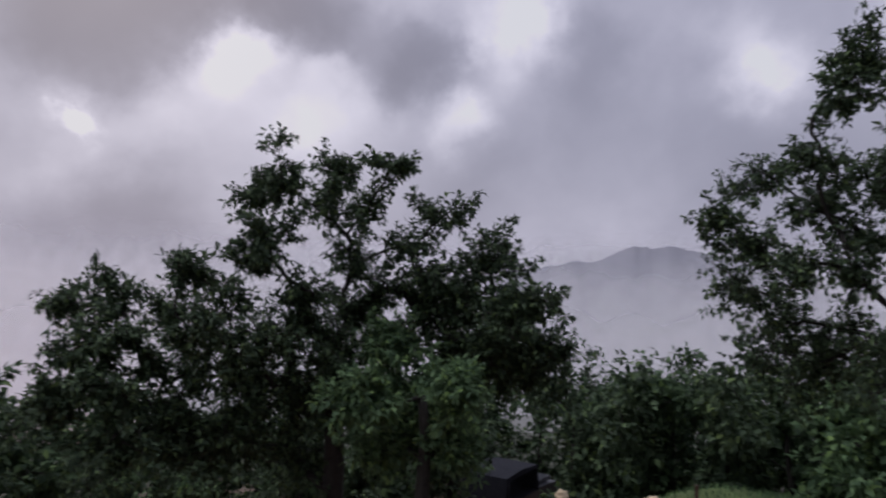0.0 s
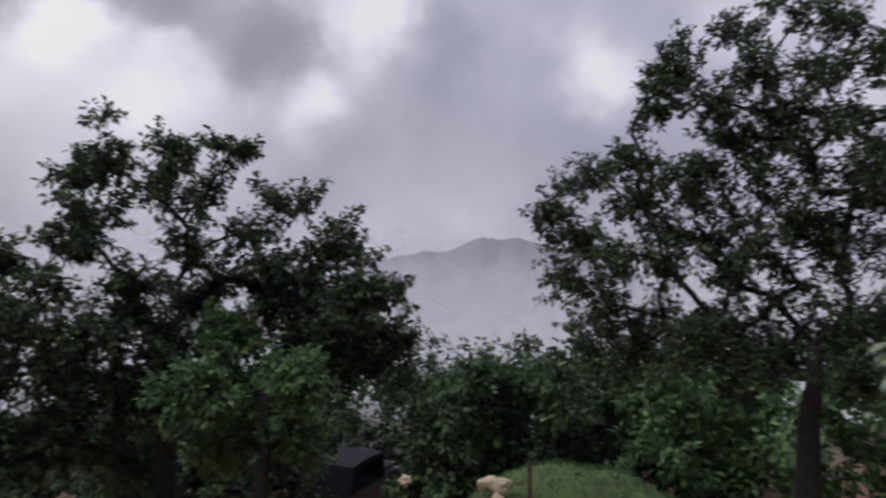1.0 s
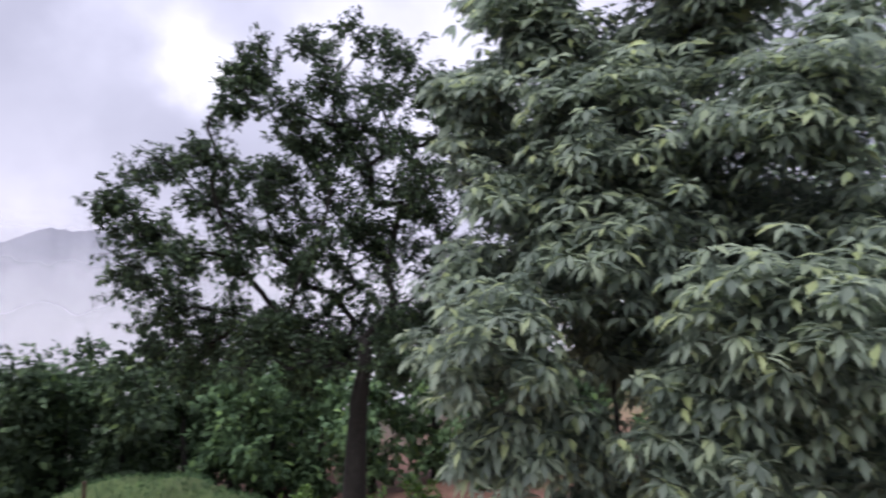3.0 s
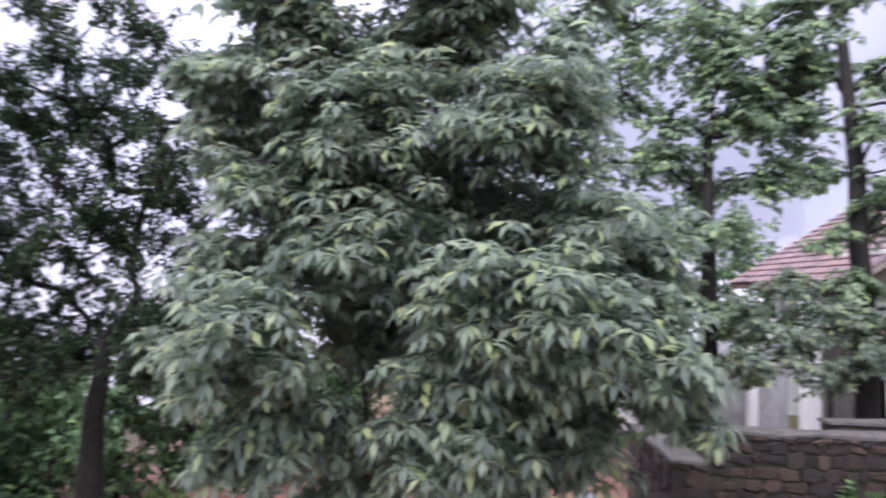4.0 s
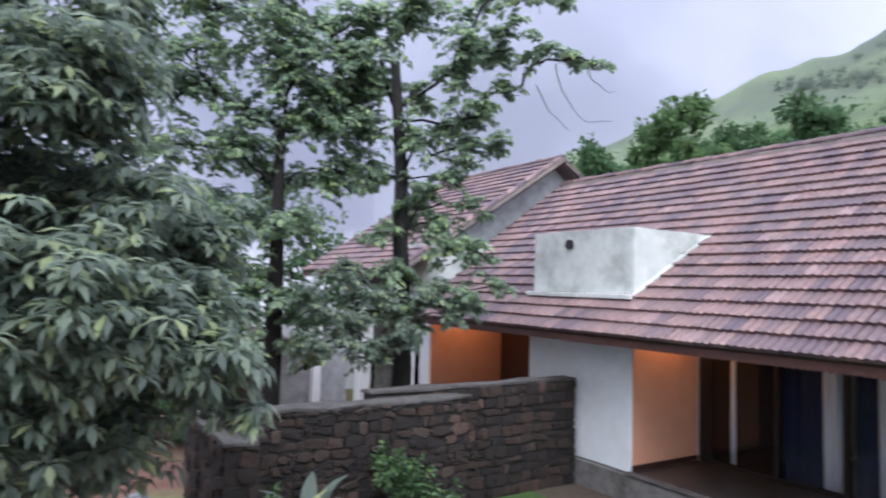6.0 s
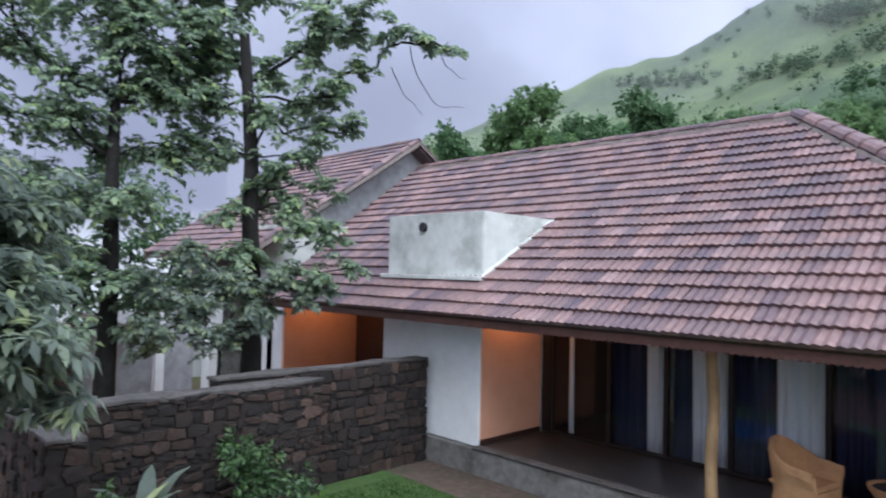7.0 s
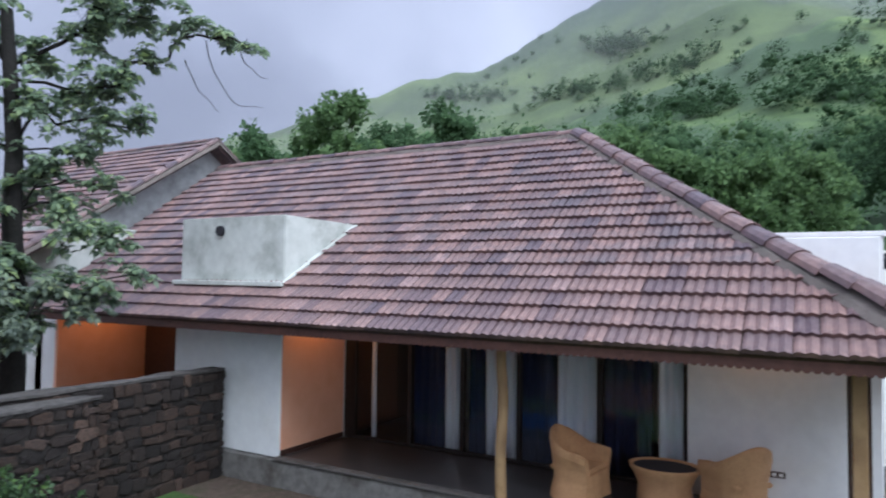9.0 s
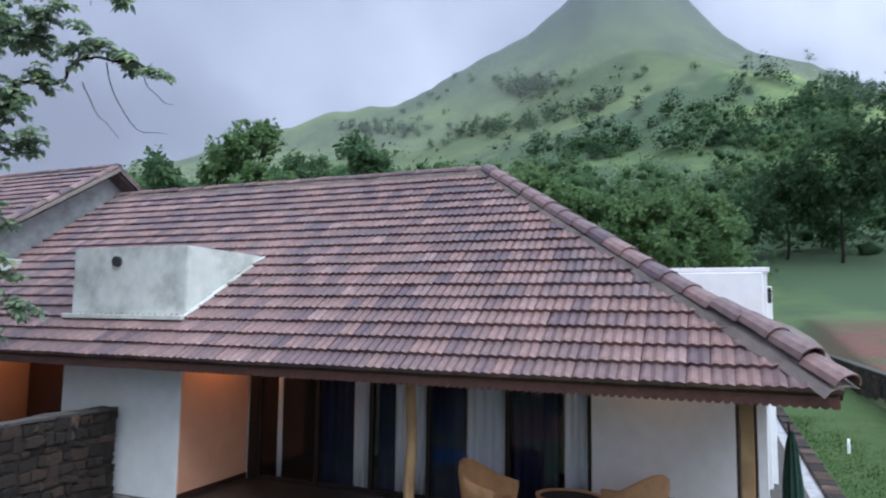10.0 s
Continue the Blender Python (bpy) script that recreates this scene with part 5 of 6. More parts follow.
def clumps(name, label, spots, mat, size, per, leaf, seed, fine=2):
    """Crowns of several lumpy puffs each, ragged with leaf clumps, all in one mesh."""
    r = np.random.default_rng(seed)
    ico = bmesh.new()
    bmesh.ops.create_icosphere(ico, subdivisions=fine, radius=1.0)
    ball = np.array([v.co[:] for v in ico.verts])
    tri = np.array([[v.index for v in f.verts] for f in ico.faces])
    ico.free()
    cs, outs, cores, faces, n = [], [], [], [], 0
    for x, y, d in spots:
        h = size * r.uniform(0.45, 1.3)
        z = ground(x, y)
        puffs = r.normal(size=(6, 3)) * np.array([0.22, 0.22, 0.17]) * h
        grow = h * r.uniform(0.15, 0.3, 6)
        mid = np.array([x, y, z + h * 0.45])
        for k in range(4):
            lump = 1 + 0.22 * r.normal(size=len(ball))
            cores.append(mid + puffs[k] + ball * 0.44 * grow[k] * lump[:, None] * np.array([1, 1, 0.85]))
            faces.append(tri + n)
            n += len(ball)
        pick = r.integers(0, 6, per)
        u = r.normal(size=(per, 3))
        u /= np.linalg.norm(u, axis=1)[:, None]
        cs.append(mid + puffs[pick] + u * grow[pick][:, None] * r.uniform(0.9, 1.15, per)[:, None])
        outs.append(u)
    t = leaf_mesh(name, np.concatenate(cs), np.concatenate(outs), 1, leaf, leaf * 0.8, 0.3, mat, None, seed)
    tagged(t, label, "forest", kind="stuff")
    link_mesh("inner_foliage", np.concatenate(cores).tolist(), np.concatenate(faces).tolist(), mat, t, True)


NEAR, FAR = foot_forest(), slope_trees()
for k, m in enumerate((mat_leaf_hill, mat_leaf_haze, mat_leaf_scrub)):
    clumps("near_hillside_wood", "dense green wood on the foot of the hill", NEAR[k::3], m, 7.0, 210, 0.48, 71 + k)
    if k:
        clumps("hillside_wood", "scattered trees and scrub on the green hillside", FAR[k - 1::2], (mat_leaf_haze, mat_leaf_scrub, mat_leaf_scrub)[k], 6.5, 120, 0.66, 81 + k, 1)


def hillside_trees():
    """The larger trees at the foot of the hill, behind the roofs."""
    rng = random.Random(55)
    for i, (az, dist, top, half, mat) in enumerate([(-51.3, 40, 16.2, 3.9, mat_leaf_hill), (-60.8, 46, 15.2, 2.0, mat_leaf_haze), (-56, 52, 13.4, 4, mat_leaf_haze), (-64.5, 55, 13.0, 3.5, mat_leaf_haze), (-72, 55, 12.6, 3.5, mat_leaf_haze), (-44.3, 42, 12.6, 1.7, mat_leaf_haze), (-67.5, 50, 12.8, 3, mat_leaf_hill),
                                                    (-75.5, 46, 12.6, 2.6, mat_leaf_hill), (-79.5, 48, 11.0, 3, mat_leaf_hill), (-84, 46, 10.4, 3.4, mat_leaf_hill), (-88.5, 50, 10.4, 3.4, mat_leaf_hill), (-95.0, 76, 13.0, 2.6, mat_leaf_scrub), (-98.6, 74, 15.6, 2.8, mat_leaf_haze), (-102, 72, 17.4, 3, mat_leaf_scrub)]):
        f = foot_at(az, dist)
        low = math.degrees(math.atan2(f.z + 1.0 - 3.3, dist))
        lobes = []
        for k in range(22):
            u = 0.35 + 0.65 * k / 21
            girth = math.sqrt(max(0.06, 1 - ((u - 0.55) / 0.47) ** 2))
            lobes.append((az + rng.uniform(-half, half) * girth, low + (top - 1.3 - low) * u, rng.uniform(1.3, 2.0), rng.uniform(-2, 2)))
        tree("full green tree at the foot of the hill", f, toward(az, (low * 2 + top) / 3, dist), lobes, dist, 0.14, 240, 6, (0.42, 0.3), 0.4, mat, 500 + i, group="trees at the foot of the hill", twiggy=False, sub=1)


hillside_trees()


# ---------------------------------------------------------------- verandah furniture
def cane_chair(label, x, y, turn):
    """A woven tub chair: a curved wall that is low at the arms and high at the back, a seat and a front panel. It faces -y before turning."""
    t = thing("cane_chair", label, "chair", "cane verandah chairs", at=(x, y, 0.462))
    t.rotation_euler = (0, 0, radians(turn))
    n, w, d = 28, 0.33, 0.33

    def around(u):
        # along the horseshoe from the near left arm round the back to the right arm
        s = u * (2 * d + math.pi * w * 0.9)
        if s < d:
            return Vector((-w, -d + s, 0)), Vector((-1, 0, 0))
        s2 = s - d
        arc = math.pi * w * 0.9
        if s2 < arc:
            q = math.pi - math.pi * s2 / arc
            return Vector((math.cos(q) * w, math.sin(q) * w * 0.9, 0)), Vector((math.cos(q), math.sin(q), 0))
        return Vector((w, -(s2 - arc), 0)), Vector((1, 0, 0))

    bm = bmesh.new()
    outer, inner = [], []
    for i in range(n + 1):
        u = i / n
        p, o = around(u)
        h = 0.6 + 0.25 * smooth(0.14, 0.5, u) * smooth(0.86, 0.5, u) - 0.03 * smooth(0.12, 0.0, u) - 0.03 * smooth(0.88, 1.0, u)
        flare = [(0.0, 0.035), (0.1, 0.02), (0.24, -0.015), (0.4, -0.005), (h - 0.06, 0.045), (h, 0.04)]
        outer.append([bm.verts.new(p + o * f + Vector((0, 0, z))) for z, f in flare])
        inner.append([bm.verts.new(p + o * (f - 0.065) + Vector((0, 0, z))) for z, f in ((h, 0.035), (h - 0.08, 0.02), (0.38, -0.01), (0.0, -0.01))])
    for a, b in zip(outer, outer[1:]):
        for k in range(5):
            bm.faces.new((a[k], b[k], b[k + 1], a[k + 1]))
    for (a, b), (c, e) in zip(zip(outer, outer[1:]), zip(inner, inner[1:])):
        bm.faces.new((a[-1], b[-1], e[0], c[0]))
        for k in range(3):
            bm.faces.new((c[k], e[k], e[k + 1], c[k + 1]))
    for i in (0, n):
        bm.faces.new(outer[i] + inner[i])
    part("woven_shell", bm, mat_cane, t, smooth=False)
    bm = bmesh.new()
    tube(bm, [around(i / n)[0] + around(i / n)[1] * 0.01 + Vector((0, 0, 0.605 + 0.25 * smooth(0.14, 0.5, i / n) * smooth(0.86, 0.5, i / n) - 0.03 * smooth(0.12, 0.0, i / n) - 0.03 * smooth(0.88, 1.0, i / n))) for i in range(n + 1)], [0.034] * (n + 1), 8)
    part("rolled_rim", bm, mat_cane, t, smooth=True)
    part("seat", box((-0.285, -0.33, 0.36), (0.285, 0.24, 0.42), 0.02, seg=2), mat_cane, t)
    part("front_panel", box((-0.29, -0.335, 0.0), (0.29, -0.30, 0.355), 0.012), mat_cane, t)
    return t


cane_chair("honey-coloured woven cane tub chair on the verandah floor", 9.08, 3.08, -10)
cane_chair("honey-coloured woven cane tub chair against the white wall", 9.45, 1.1, 138)


def cane_table():
    t = thing("cane_table", "low flared cane table with dark top between the chairs", "table", at=(9.5, 2.02, 0.462))
    n = 36
    rings = [(0.0, 0.34), (0.08, 0.335), (0.2, 0.325), (0.32, 0.37), (0.42, 0.435), (0.45, 0.44), (0.45, 0.4), (0.4, 0.385)]
    bm = bmesh.new()
    loops = [[bm.verts.new((math.cos(2 * math.pi * k / n) * r * 0.85, math.sin(2 * math.pi * k / n) * r * 1.05, z)) for k in range(n)] for z, r in rings]
    for a, b in zip(loops, loops[1:]):
        for k in range(n):
            bm.faces.new((a[k], a[(k + 1) % n], b[(k + 1) % n], b[k]))
    bm.faces.new(loops[0][::-1])
    part("woven_drum", bm, mat_cane, t, smooth=True)
    bm = bmesh.new()
    bmesh.ops.create_cone(bm, cap_ends=True, segments=n, radius1=0.38, radius2=0.38, depth=0.03, matrix=Matrix.Translation((0, 0, 0.415)) @ Matrix.Diagonal((0.85, 1.05, 1, 1)))
    part("table_top", bm, mat_cushion, t, "dark glossy table top")


cane_table()


def socket_plate():
    t = thing("wall_socket", "small dark double socket on the white wall", "socket", at=(10.02, 0.72, 0.86))
    part("plate", box((-0.014, -0.09, -0.04), (-0.001, 0.09, 0.04), 0.004), mat_wood, t)
    for k in (-1, 1):
        part("outlet", box((-0.018, 0.04 * k - 0.025, -0.022), (-0.0145, 0.04 * k + 0.025, 0.022)), mat_white, t)


socket_plate()


def folded_parasol():
    """Dark green folded cloth on a pole leaning at the corner."""
    t = thing("folded_parasol", "dark green folded garden parasol leaning at the wall corner", "parasol", at=(8.9, -0.62, 0.0))
    bm = bmesh.new()
    tube(bm, [Vector((0, 0, 0)), Vector((0.02, 0.02, 1.0)), Vector((0.03, 0.05, 2.15))], [0.02, 0.02, 0.016], 8)
    part("pole", bm, mat_wood, t, smooth=True)
    bm = bmesh.new()
    n = 20
    rings = []
    for z, r in ((0.75, 0.085), (1.0, 0.1), (1.5, 0.085), (1.9, 0.05), (2.05, 0.015)):
        rings.append([bm.verts.new((0.02 + math.cos(2 * math.pi * k / n) * r * (1 + 0.22 * (k % 2)), 0.03 + math.sin(2 * math.pi * k / n) * r * (1 + 0.22 * (k % 2)), z)) for k in range(n)])
    for a, b in zip(rings, rings[1:]):
        for k in range(n):
            bm.faces.new((a[k], a[(k + 1) % n], b[(k + 1) % n], b[k]))
    bm.faces.new(rings[-1])
    part("cloth", bm, material("green_cloth", [(0.012, 0.035, 0.025), (0.02, 0.055, 0.04)], 20, 0.9, 0.3, 80), t)


folded_parasol()


# ---------------------------------------------------------------- garden
def boulder(label, at, size, mat, seed, name="boulder", category="rock"):
    bm = bmesh.new()
    bmesh.ops.create_icosphere(bm, subdivisions=3, radius=1.0)
    for v in bm.verts:
        k = 1 + 0.42 * noise.noise(v.co * 1.5 + Vector((seed, 0, 0))) + 0.12 * noise.noise(v.co * 3.1 + Vector((0, seed, 0)))
        v.co = Vector((v.co.x * size[0], v.co.y * size[1], max(v.co.z, -0.5) * size[2])) * k
    ob = part(name, bm, mat, None, label)
    ob.location = at
    return tagged(ob, label, category)


mat_rock = material("garden_rock", [(0.16, 0.12, 0.1), (0.28, 0.22, 0.18)], 6, 0.9, 0.8, 18, stain=(0.08, 0.075, 0.06), stain_scale=3)
mat_pale_rock = material("pale_rock", [(0.3, 0.24, 0.17), (0.46, 0.38, 0.27)], 6, 0.9, 0.7, 18, stain=(0.3, 0.2, 0.12), stain_scale=3)
boulder("brown boulder in the planting bed below the stone wall", (3.65, 7.7, 0.2), (0.5, 0.35, 0.42), mat_rock, 2)
boulder("grey lichened boulder beside the stone return wall", (1.25, 7.4, 0.35), (0.42, 0.4, 0.75), material("grey_rock", [(0.2, 0.2, 0.21), (0.32, 0.32, 0.33)], 6, 0.9, 0.7, 18, stain=(0.1, 0.11, 0.08), stain_scale=3), 4)


def bed_plant(label, at, n, length, width, lift, mat, seed, category="plant"):
    """Arching strap or paddle leaves from one crown, each leaf a part."""
    rng = random.Random(seed)
    t = thing("garden_plant", label, category, at=at)
    for k in range(n):
        q = 2 * math.pi * k / n + rng.uniform(-0.4, 0.4)
        ln, wd = length * rng.uniform(0.7, 1.15), width * rng.uniform(0.8, 1.15)
        bm = bmesh.new()
        rows = []
        for i in range(7):
            u = i / 6
            out = ln * (0.25 * u + 0.55 * u * u) * rng.uniform(0.97, 1.03)
            z = ln * lift * (u - 0.42 * u * u)
            w = wd * math.sin(math.pi * min(0.08 + u * 0.92, 0.985)) ** 0.8 * 0.5
            c = Vector((math.cos(q) * out, math.sin(q) * out, z))
            s = Vector((-math.sin(q), math.cos(q), 0))
            rows.append([bm.verts.new(c - s * w + Vector((0, 0, w * 0.35))), bm.verts.new(c), bm.verts.new(c + s * w + Vector((0, 0, w * 0.35)))])
        for a, b in zip(rows, rows[1:]):
            bm.faces.new((a[0], a[1], b[1], b[0])), bm.faces.new((a[1], a[2], b[2], b[1]))
        part("leaf", bm, mat, t, smooth=True)
    return t


mat_leaf_cream = leaf_material("leaf_cream", (0.3, 0.33, 0.13), (0.5, 0.5, 0.3))
bed_plant("broad-leaved cream and green canna in the planting bed", (2.72, 7.75, 0.05), 7, 0.62, 0.2, 1.9, mat_leaf_fresh, 1)
bed_plant("pale cream-edged canna in the planting bed", (2.9, 7.7, 0.05), 5, 0.6, 0.17, 2.0, mat_leaf_cream, 2)
bed_plant("grey-green broad-leaved canna in the planting bed", (3.12, 7.85, 0.05), 5, 0.68, 0.2, 2.1, mat_leaf_near, 6)
bed_plant("low yellow-green clump beside the pond edge", (5.35, 7.9, 0.02), 18, 0.35, 0.05, 1.3, mat_leaf_fresh, 5)


def plunge_pool():
    t = thing("plunge_pool", "small blue-tiled plunge pool with grey stone edge", "pool", kind="structure", at=(5.1, 5.92, 0))
    water = bpy.data.materials.new("pool_water")
    water.use_nodes = True
    b = water.node_tree.nodes["Principled BSDF"]
    b.inputs["Base Color"].default_value, b.inputs["Roughness"].default_value = (0.012, 0.06, 0.22, 1), 0.06
    for lo, hi in (((-1.1, -1.5, -0.05), (1.1, -1.2, 0.07)), ((-1.1, 1.2, -0.05), (1.1, 1.5, 0.07)), ((-1.1, -1.197, -0.05), (-0.85, 1.197, 0.07)), ((0.85, -1.197, -0.05), (1.1, 1.197, 0.07))):
        part("edge_stone", box(lo, hi, 0.012), mat_coping, t)
    part("water", box((-0.847, -1.197, -0.04), (0.847, 1.197, 0.035)), water, t, "deep blue still water")


plunge_pool()


def side_path():
    """Path, kerbs and gutter beside the cottage's end wall."""
    t = thing("side_path", "grey paved side path with rough stone kerb", "path", kind="structure")
    part("path", box((8.3, -1.35, -0.05), (34, -0.66, 0.05), 0.01), mat_coping, t)
    part("gutter", box((8.3, -1.62, -0.05), (34, -1.353, 0.02)), mat_grey, t)
    rng = random.Random(4)
    x = 8.3
    for k in range(56):
        ln = rng.uniform(0.32, 0.5)
        part("kerb_stone", box((x, -1.95 + rng.uniform(-.02, .02), -0.1), (x + ln - 0.015, -1.625, 0.12 + rng.uniform(-.02, .02)), 0.02), mat_stone, t)
        x += ln
    n = 26
    verts = [(8.5 + 36 * i / n, -1.97 - 3.32 * j / 8, 0.03 + 0.05 * noise.noise((i * 0.6, j * 0.7, 2)) + 0.012 * i * j / 8) for i in range(n + 1) for j in range(9)]
    faces = [(i * 9 + j, i * 9 + j + 1, (i + 1) * 9 + j + 1, (i + 1) * 9 + j) for i in range(n) for j in range(8)]
    tagged(link_mesh("side_lawn", verts, faces, mat_lawn, smooth=True), "bright green lawn beyond the kerb", "lawn", kind="structure")
    w = thing("retaining_wall", "low weathered retaining wall at the foot of the slope", "wall", kind="structure")
    part("wall_body", box((16.0, -5.6, -0.2), (46.0, -5.32, 1.3)), mat_joint, w)
    part("wall_cap", box((15.95, -5.64, 1.3), (46.0, -5.28, 1.38), 0.02), mat_coping, w)
    stone_face(w, (46.0, -5.32, 0), (-1, 0, 0), (0, 1, 0), 26.0, 1.3, rng, 2.6)
    m = thing("garden_marker", "short white pipe standing in the lawn", "pipe", at=(19.5, -2.75, 0))
    bm = bmesh.new()
    tube(bm, [Vector((0, 0, 0)), Vector((0, 0, 0.2)), Vector((0.005, 0, 0.4))], [0.035, 0.035, 0.033], 10)
    part("pipe", bm, mat_white, m, smooth=True)


side_path()


def grass_tufts(name, label, x0, x1, y0, y1, count, height, mat, seed, z=0.02, base=None):
    r = np.random.default_rng(seed)
    xs, ys = r.uniform(x0, x1, count), r.uniform(y0, y1, count)
    zs = np.array([base(x, y) for x, y in zip(xs, ys)]) if base else np.full(count, z)
    ok = zs > -90
    xs, ys, zs = xs[ok], ys[ok], zs[ok]
    n = len(xs)
    q, h = r.uniform(0, 2 * math.pi, n), height * r.uniform(0.5, 1.3, n)
    lean = r.uniform(0.1, 0.7, n)[:, None] * h[:, None]
    side = np.stack([np.cos(q), np.sin(q), np.zeros(n)], 1)
    fwd = np.stack([-np.sin(q), np.cos(q), np.zeros(n)], 1)
    p = np.stack([xs, ys, zs], 1)
    wd = (height * 0.09 + 0.004)
    v = np.stack([p - side * wd, p + side * wd, p + fwd * lean + np.array([0, 0, 1.0]) * h[:, None]], 1).reshape(-1, 3)
    ob = link_mesh(name, v.tolist(), np.arange(3 * n).reshape(-1, 3).tolist(), mat)
    tagged(ob, label, "grass", kind="stuff")


grass_tufts("lawn_grass", "short green lawn blades", 4.6, 7.3, 5.2, 8.4, 20000, 0.032, mat_leaf_lawn, 1, base=lambda x, y: -99 if x < 6.24 and y < 7.46 else 0.015)
grass_tufts("kerb_grass", "green lawn blades beyond the kerb", 10, 26, -5, -2, 16000, 0.05, mat_leaf_lawn, 2, 0.05)


# ---------------------------------------------------------------- the clearing
def mound():
    c = toward(42.7, 0, 12.6)
    rough = material("rough_grass", [(0.04, 0.065, 0.022), (0.075, 0.105, 0.035)], 10, 0.95, 0.6, 40, stain=(0.04, 0.036, 0.02), stain_scale=2, stain_amount=0.5)
    c.z = -1.75
    n, m = 40, 12
    verts, faces = [], []
    e = Vector((math.cos(radians(43.5)), math.sin(radians(43.5)), 0))
    f = Vector((-e.y, e.x, 0))

    def height(u, v):
        return 1.72 * max(0.0, 1 - u * u) ** 0.7 * max(0.0, 1 - v * v) ** 0.7 * (1 - 0.25 * u) + 0.1 * noise.noise((u * 4, v * 4, 0))
    for i in range(n + 1):
        for j in range(m + 1):
            u, v = -1 + 2 * i / n, -1 + 2 * j / m
            p = c + e * u * 2.9 + f * v * 1.3
            verts.append((p.x, p.y, p.z + height(u, v)))
    faces = [(i * (m + 1) + j, (i + 1) * (m + 1) + j, (i + 1) * (m + 1) + j + 1, i * (m + 1) + j + 1) for i in range(n) for j in range(m)]
    tagged(link_mesh("grassy_mound", verts, faces, rough, smooth=True), "low overgrown grassy mound in the clearing", "mound", kind="structure")

    def base(x, y):
        d = Vector((x, y, 0)) - Vector((c.x, c.y, 0))
        u, v = d.dot(e) / 2.9, d.dot(f) / 1.3
        return c.z + height(u, v) - 0.02 if abs(u) < 1 and abs(v) < 1 else -99
    grass_tufts("mound_grass", "rough dull green grass on the mound", c.x - 3, c.x + 3, c.y - 3, c.y + 3, 15000, 0.1, mat_leaf_shade, 5, base=base)


mound()
p = toward(51.6, -16.6, 12.0)
heap = thing("rock_heap", "pale sandy heap of broken rock beside the mound", "rock", at=p)
rng = random.Random(6)
for k in range(14):
    bm = bmesh.new()
    bmesh.ops.create_icosphere(bm, subdivisions=1, radius=1.0)
    w = rng.uniform(0.07, 0.16)
    for v in bm.verts:
        v.co = v.co * w * rng.uniform(0.7, 1.25)
    u = rng.gauss(0, 0.55)
    bmesh.ops.translate(bm, verts=bm.verts, vec=(0.36 * u + 0.05, 0.24 * rng.gauss(0, 0.6), max(-0.12, 0.2 * (1 - abs(u)) - 0.08)))
    part("broken_rock", bm, mat_pale_rock, heap)
boulder("small white stone on the soil", toward(58.5, -16.3, 13.0), (0.13, 0.12, 0.1), mat_pale_rock, 12)
bm = bmesh.new()
tube(bm, [Vector((0, 0, -1.4)), Vector((0.01, 0, -0.7)), Vector((0, 0.01, 0.0))], [0.035, 0.03, 0.03], 7)
stake = part("post", bm, mat_wood, None)
stake.location = toward(48.4, -14.6, 12.0)
tagged(stake, "dark wooden stake standing in the grass", "stake")


def parked_jeep():
    f = foot_at(62.6, 19.0)
    t = thing("parked_jeep", "dark open-fronted jeep with canvas roof under the trees", "car", at=f)
    t.rotation_euler = (0, 0, radians(62.8 + 62))
    paint = material("dark_car_paint", [(0.012, 0.013, 0.018), (0.02, 0.021, 0.028)], 6, 0.3, 0.0, spec=0.6)
    cloth = material("black_canvas", [(0.012, 0.013, 0.018), (0.022, 0.023, 0.03)], 9, 0.95, 0.3, 40, spec=0.1)
    chrome = material("dull_metal", [(0.35, 0.35, 0.37), (0.5, 0.5, 0.52)], 9, 0.35, 0.0, metal=0.9)
    part("body", prism([(-1.5, 0.45), (1.5, 0.45), (1.5, 0.98), (0.45, 1.05), (0.35, 1.0), (-1.5, 1.0)], "y", -0.68, 0.68), paint, t)
    part("bonnet", box((0.5, -0.55, 1.02), (1.48, 0.55, 1.12), 0.04, seg=2), paint, t)
    part("canvas_roof", prism([(-1.5, 1.0), (-1.45, 1.68), (-0.6, 1.74), (0.3, 1.68), (0.36, 1.6), (-1.3, 1.58), (-1.3, 1.0)], "y", -0.66, 0.66), cloth, t, "black canvas roof")
    part("windscreen_frame", prism([(0.4, 1.05), (0.46, 1.05), (0.34, 1.62), (0.28, 1.62)], "y", -0.64, 0.64), cloth, t)
    part("bumper", box((1.52, -0.7, 0.5), (1.62, 0.7, 0.62), 0.02), chrome, t, "dull metal bumper")
    part("grille", box((1.502, -0.4, 0.66), (1.53, 0.4, 0.95)), chrome, t)
    for y in (-0.52, 0.52):
        bm = bmesh.new()
        bmesh.ops.create_cone(bm, cap_ends=True, segments=16, radius1=0.09, radius2=0.1, depth=0.06, matrix=pose(1.53, y, 0.82, 0, 90, 0))
        part("headlight", bm, chrome, t, "round headlight")
    for x in (-0.95, 0.98):
        for y in (-0.72, 0.72):
            bm = bmesh.new()
            bmesh.ops.create_cone(bm, cap_ends=True, segments=22, radius1=0.36, radius2=0.36, depth=0.2, matrix=pose(x, y, 0.36, 90, 0, 0))
            wheel = part("wheel", bm, mat_cushion, t, "black tyre")
            bm = bmesh.new()
            bmesh.ops.create_cone(bm, cap_ends=True, segments=18, radius1=0.19, radius2=0.16, depth=0.22, matrix=pose(x, y, 0.36, 90, 0, 0))
            part("rim", bm, chrome, wheel)


parked_jeep()


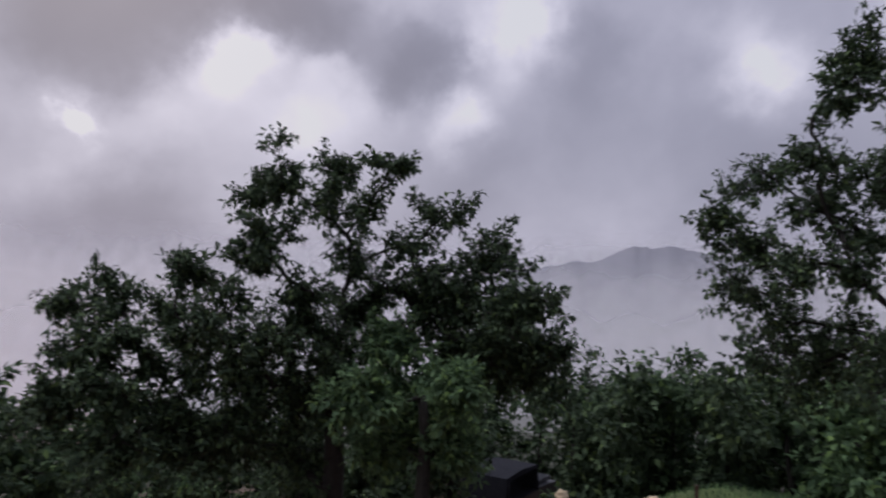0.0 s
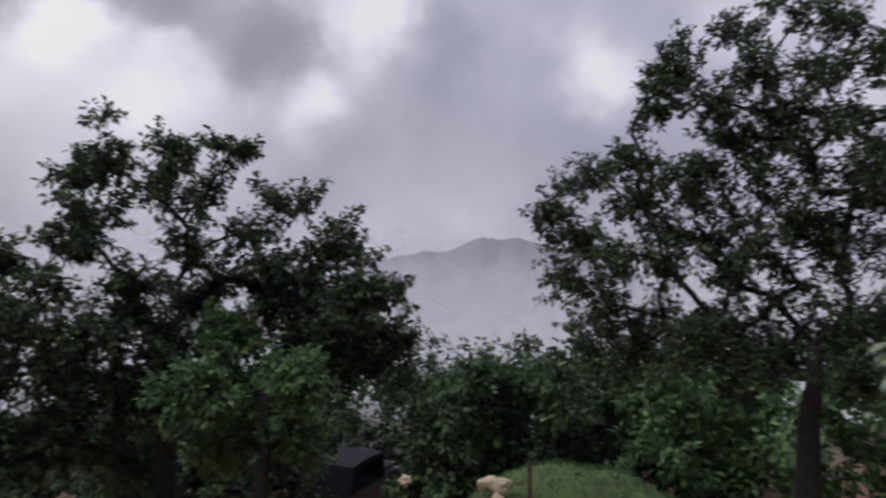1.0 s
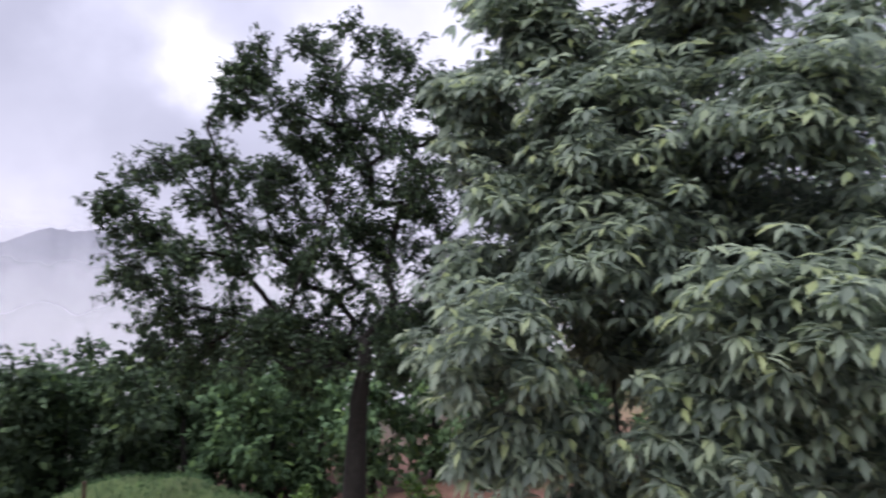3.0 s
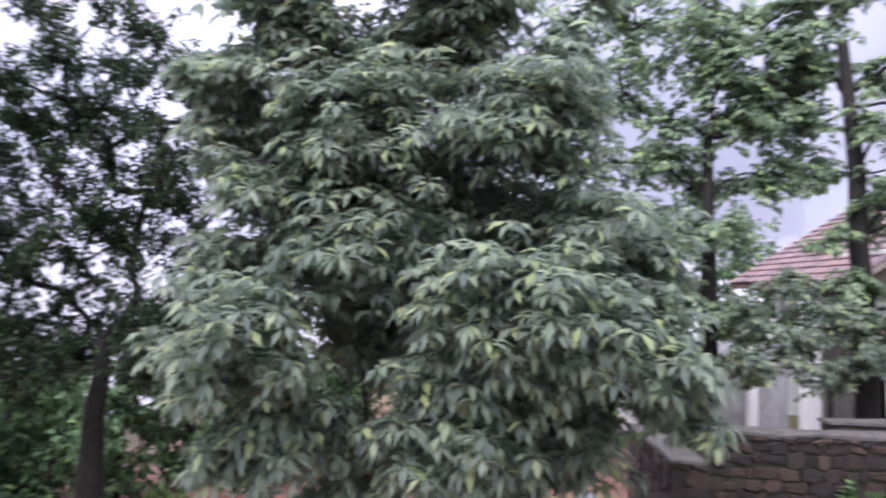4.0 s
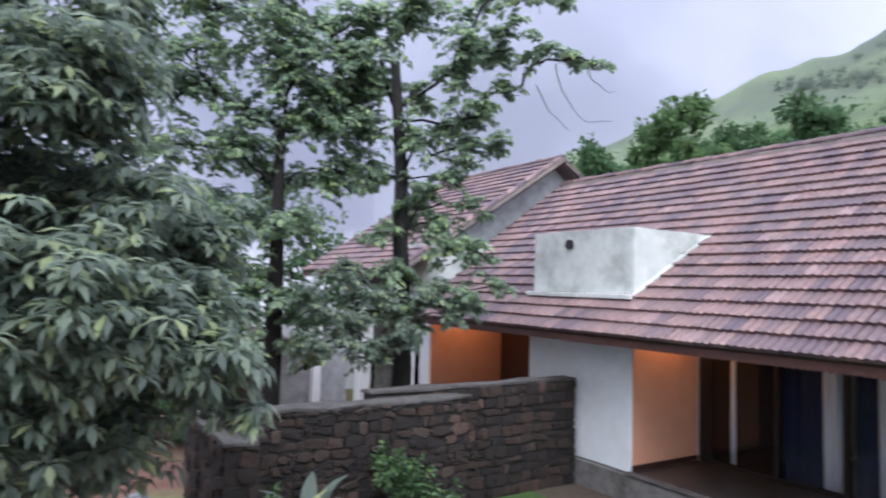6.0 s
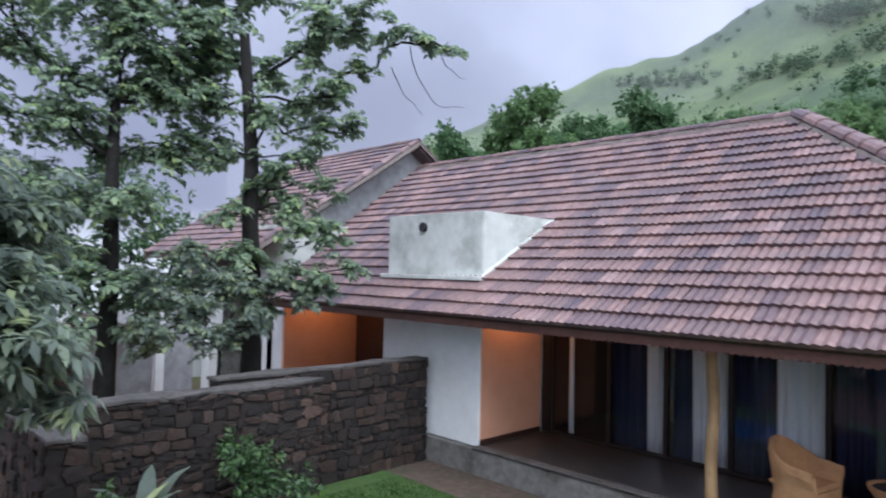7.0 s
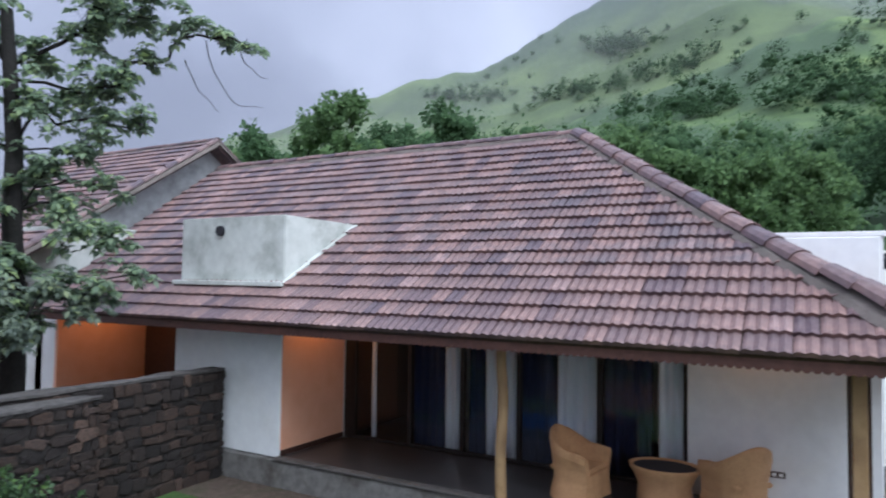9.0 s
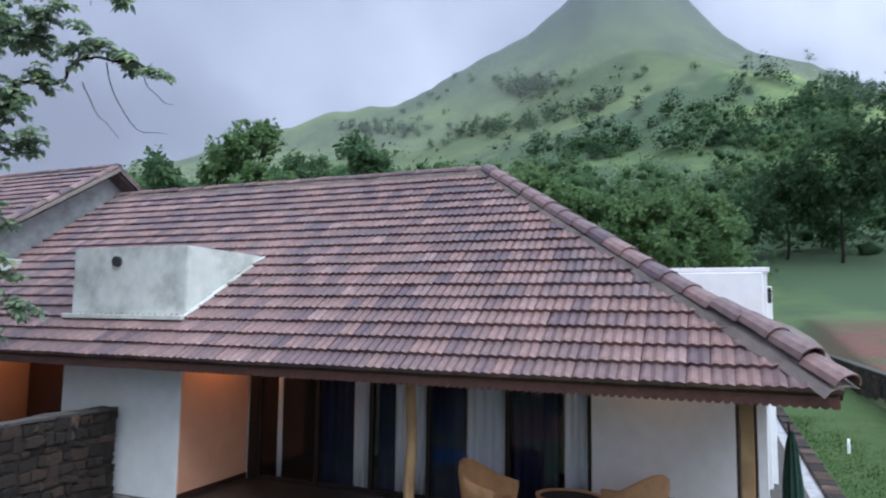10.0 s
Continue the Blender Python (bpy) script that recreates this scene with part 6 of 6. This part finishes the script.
def outbuilding():
    """The small white rooms that show below the trees, with a little tiled porch roof."""
    t = thing("white_annexe", "low white annexe with small tiled porch roof behind the garden wall", "building", at=(6, 17, 0))
    inv = Matrix.Translation((-6, -17, 0))

    def add(name, bm, mat, label=""):
        part(name, bm, mat, t, label).matrix_parent_inverse = inv
    add("wall", box((3.4, 16.0, 0), (4.3, 16.25, 2.4)), mat_white)
    add("wall", box((4.9, 16.4, 0), (7.4, 16.6, 2.2)), mat_grey)
    add("door_leaf", box((4.35, 16.2, 0), (4.85, 16.28, 2.0)), mat_wood, "dark door")
    add("pillar", box((7.42, 15.6, 0), (7.75, 15.95, 3.2)), mat_white, "white pillar")
    add("pillar", box((6.3, 15.9, 0), (6.5, 16.1, 2.2)), mat_white, "white pillar")
    add("porch_roof", prism([(4.7, 2.15), (5.8, 1.75), (6.0, 1.8), (6.0, 1.86), (5.8, 1.85), (4.7, 2.25)], "y", 15.2, 16.4), mat_tile_rest, "small red tiled porch roof")
    add("porch_beam", box((5.7, 15.15, 1.68), (5.85, 16.4, 1.76)), mat_fascia)


outbuilding()
bm = bmesh.new()
tube(bm, [Vector((0.62, 6.5, -0.2)), Vector((0.75, 6.55, 0.6)), Vector((0.55, 6.6, 1.25)), Vector((0.3, 6.65, 1.7))], [0.24, 0.2, 0.17, 0.12], 10)
leaning = part("tree_stump", bm, mat_bark, None, smooth=True)
tagged(leaning, "black leaning broken tree trunk beside the return wall", "stump")


def shrubs():
    """Low green shrubs at the edge of the red soil."""
    rng = random.Random(77)
    for i, (az, dist, top, mat) in enumerate([(26, 9.6, -15, mat_leaf_fresh), (22, 9.2, -15.5, mat_leaf_fresh), (33, 10.5, -15.5, mat_leaf_fresh), (17, 7.4, -15, mat_leaf_near), (10, 6.8, -16, mat_leaf_near), (3, 6.2, -17, mat_leaf_near), (92, 11, -13, mat_leaf_shade), (97, 10, -13, mat_leaf_dark), (89, 10.5, -10.5, mat_leaf_shade), (81, 12, -13.5, mat_leaf_dark), (85, 13, -11, mat_leaf_dark), (101, 11, -9, mat_leaf_dark), (76, 11.5, -13.5, mat_leaf_dark), (60, 11.3, -17.5, mat_leaf_dark), (56, 11.5, -17, mat_leaf_shade), (-28.2, 9.0, -13.2, mat_leaf_mid), (-29.5, 9.05, -13.2, mat_leaf_mid), (-30.6, 9.1, -14.2, mat_leaf_mid), (-19, 8.2, -15.5, mat_leaf_mid)]):
        f = foot_at(az, dist)
        low = math.degrees(math.atan2(f.z + 0.1 - 3.3, dist))
        lobes = [(az + rng.uniform(-2.4, 2.4), low + (top - 1.2 - low) * k / 4, rng.uniform(1.6, 2.4), rng.uniform(-.3, .3)) for k in range(5)]
        tree("low bushy green shrub on the red soil" if az > -15 else "leafy green shrub in the bed below the stone wall", f, toward(az, (low + top) / 2, dist), lobes, dist, 0.03, 60, 7, (0.09, 0.045), 0.5, mat, 300 + i, "shrub", "shrubs of the clearing", "shrub")


shrubs()


def terrace():
    """The plain raised terrace on which one stands to look out."""
    t = thing("terrace", "plain grey cement terrace facing the garden", "terrace", kind="structure", at=(-0.4, -2, 0))
    inv = Matrix.Translation((0.4, 2, 0))
    part("terrace_wall", box((-2.4, -5.0, -0.8), (1.5, 1.0, 1.6), 0.02), mat_plinth, t).matrix_parent_inverse = inv
    part("terrace_floor", box((-2.45, -5.05, 1.604), (1.55, 1.05, 1.66), 0.01), mat_coping, t).matrix_parent_inverse = inv


terrace()
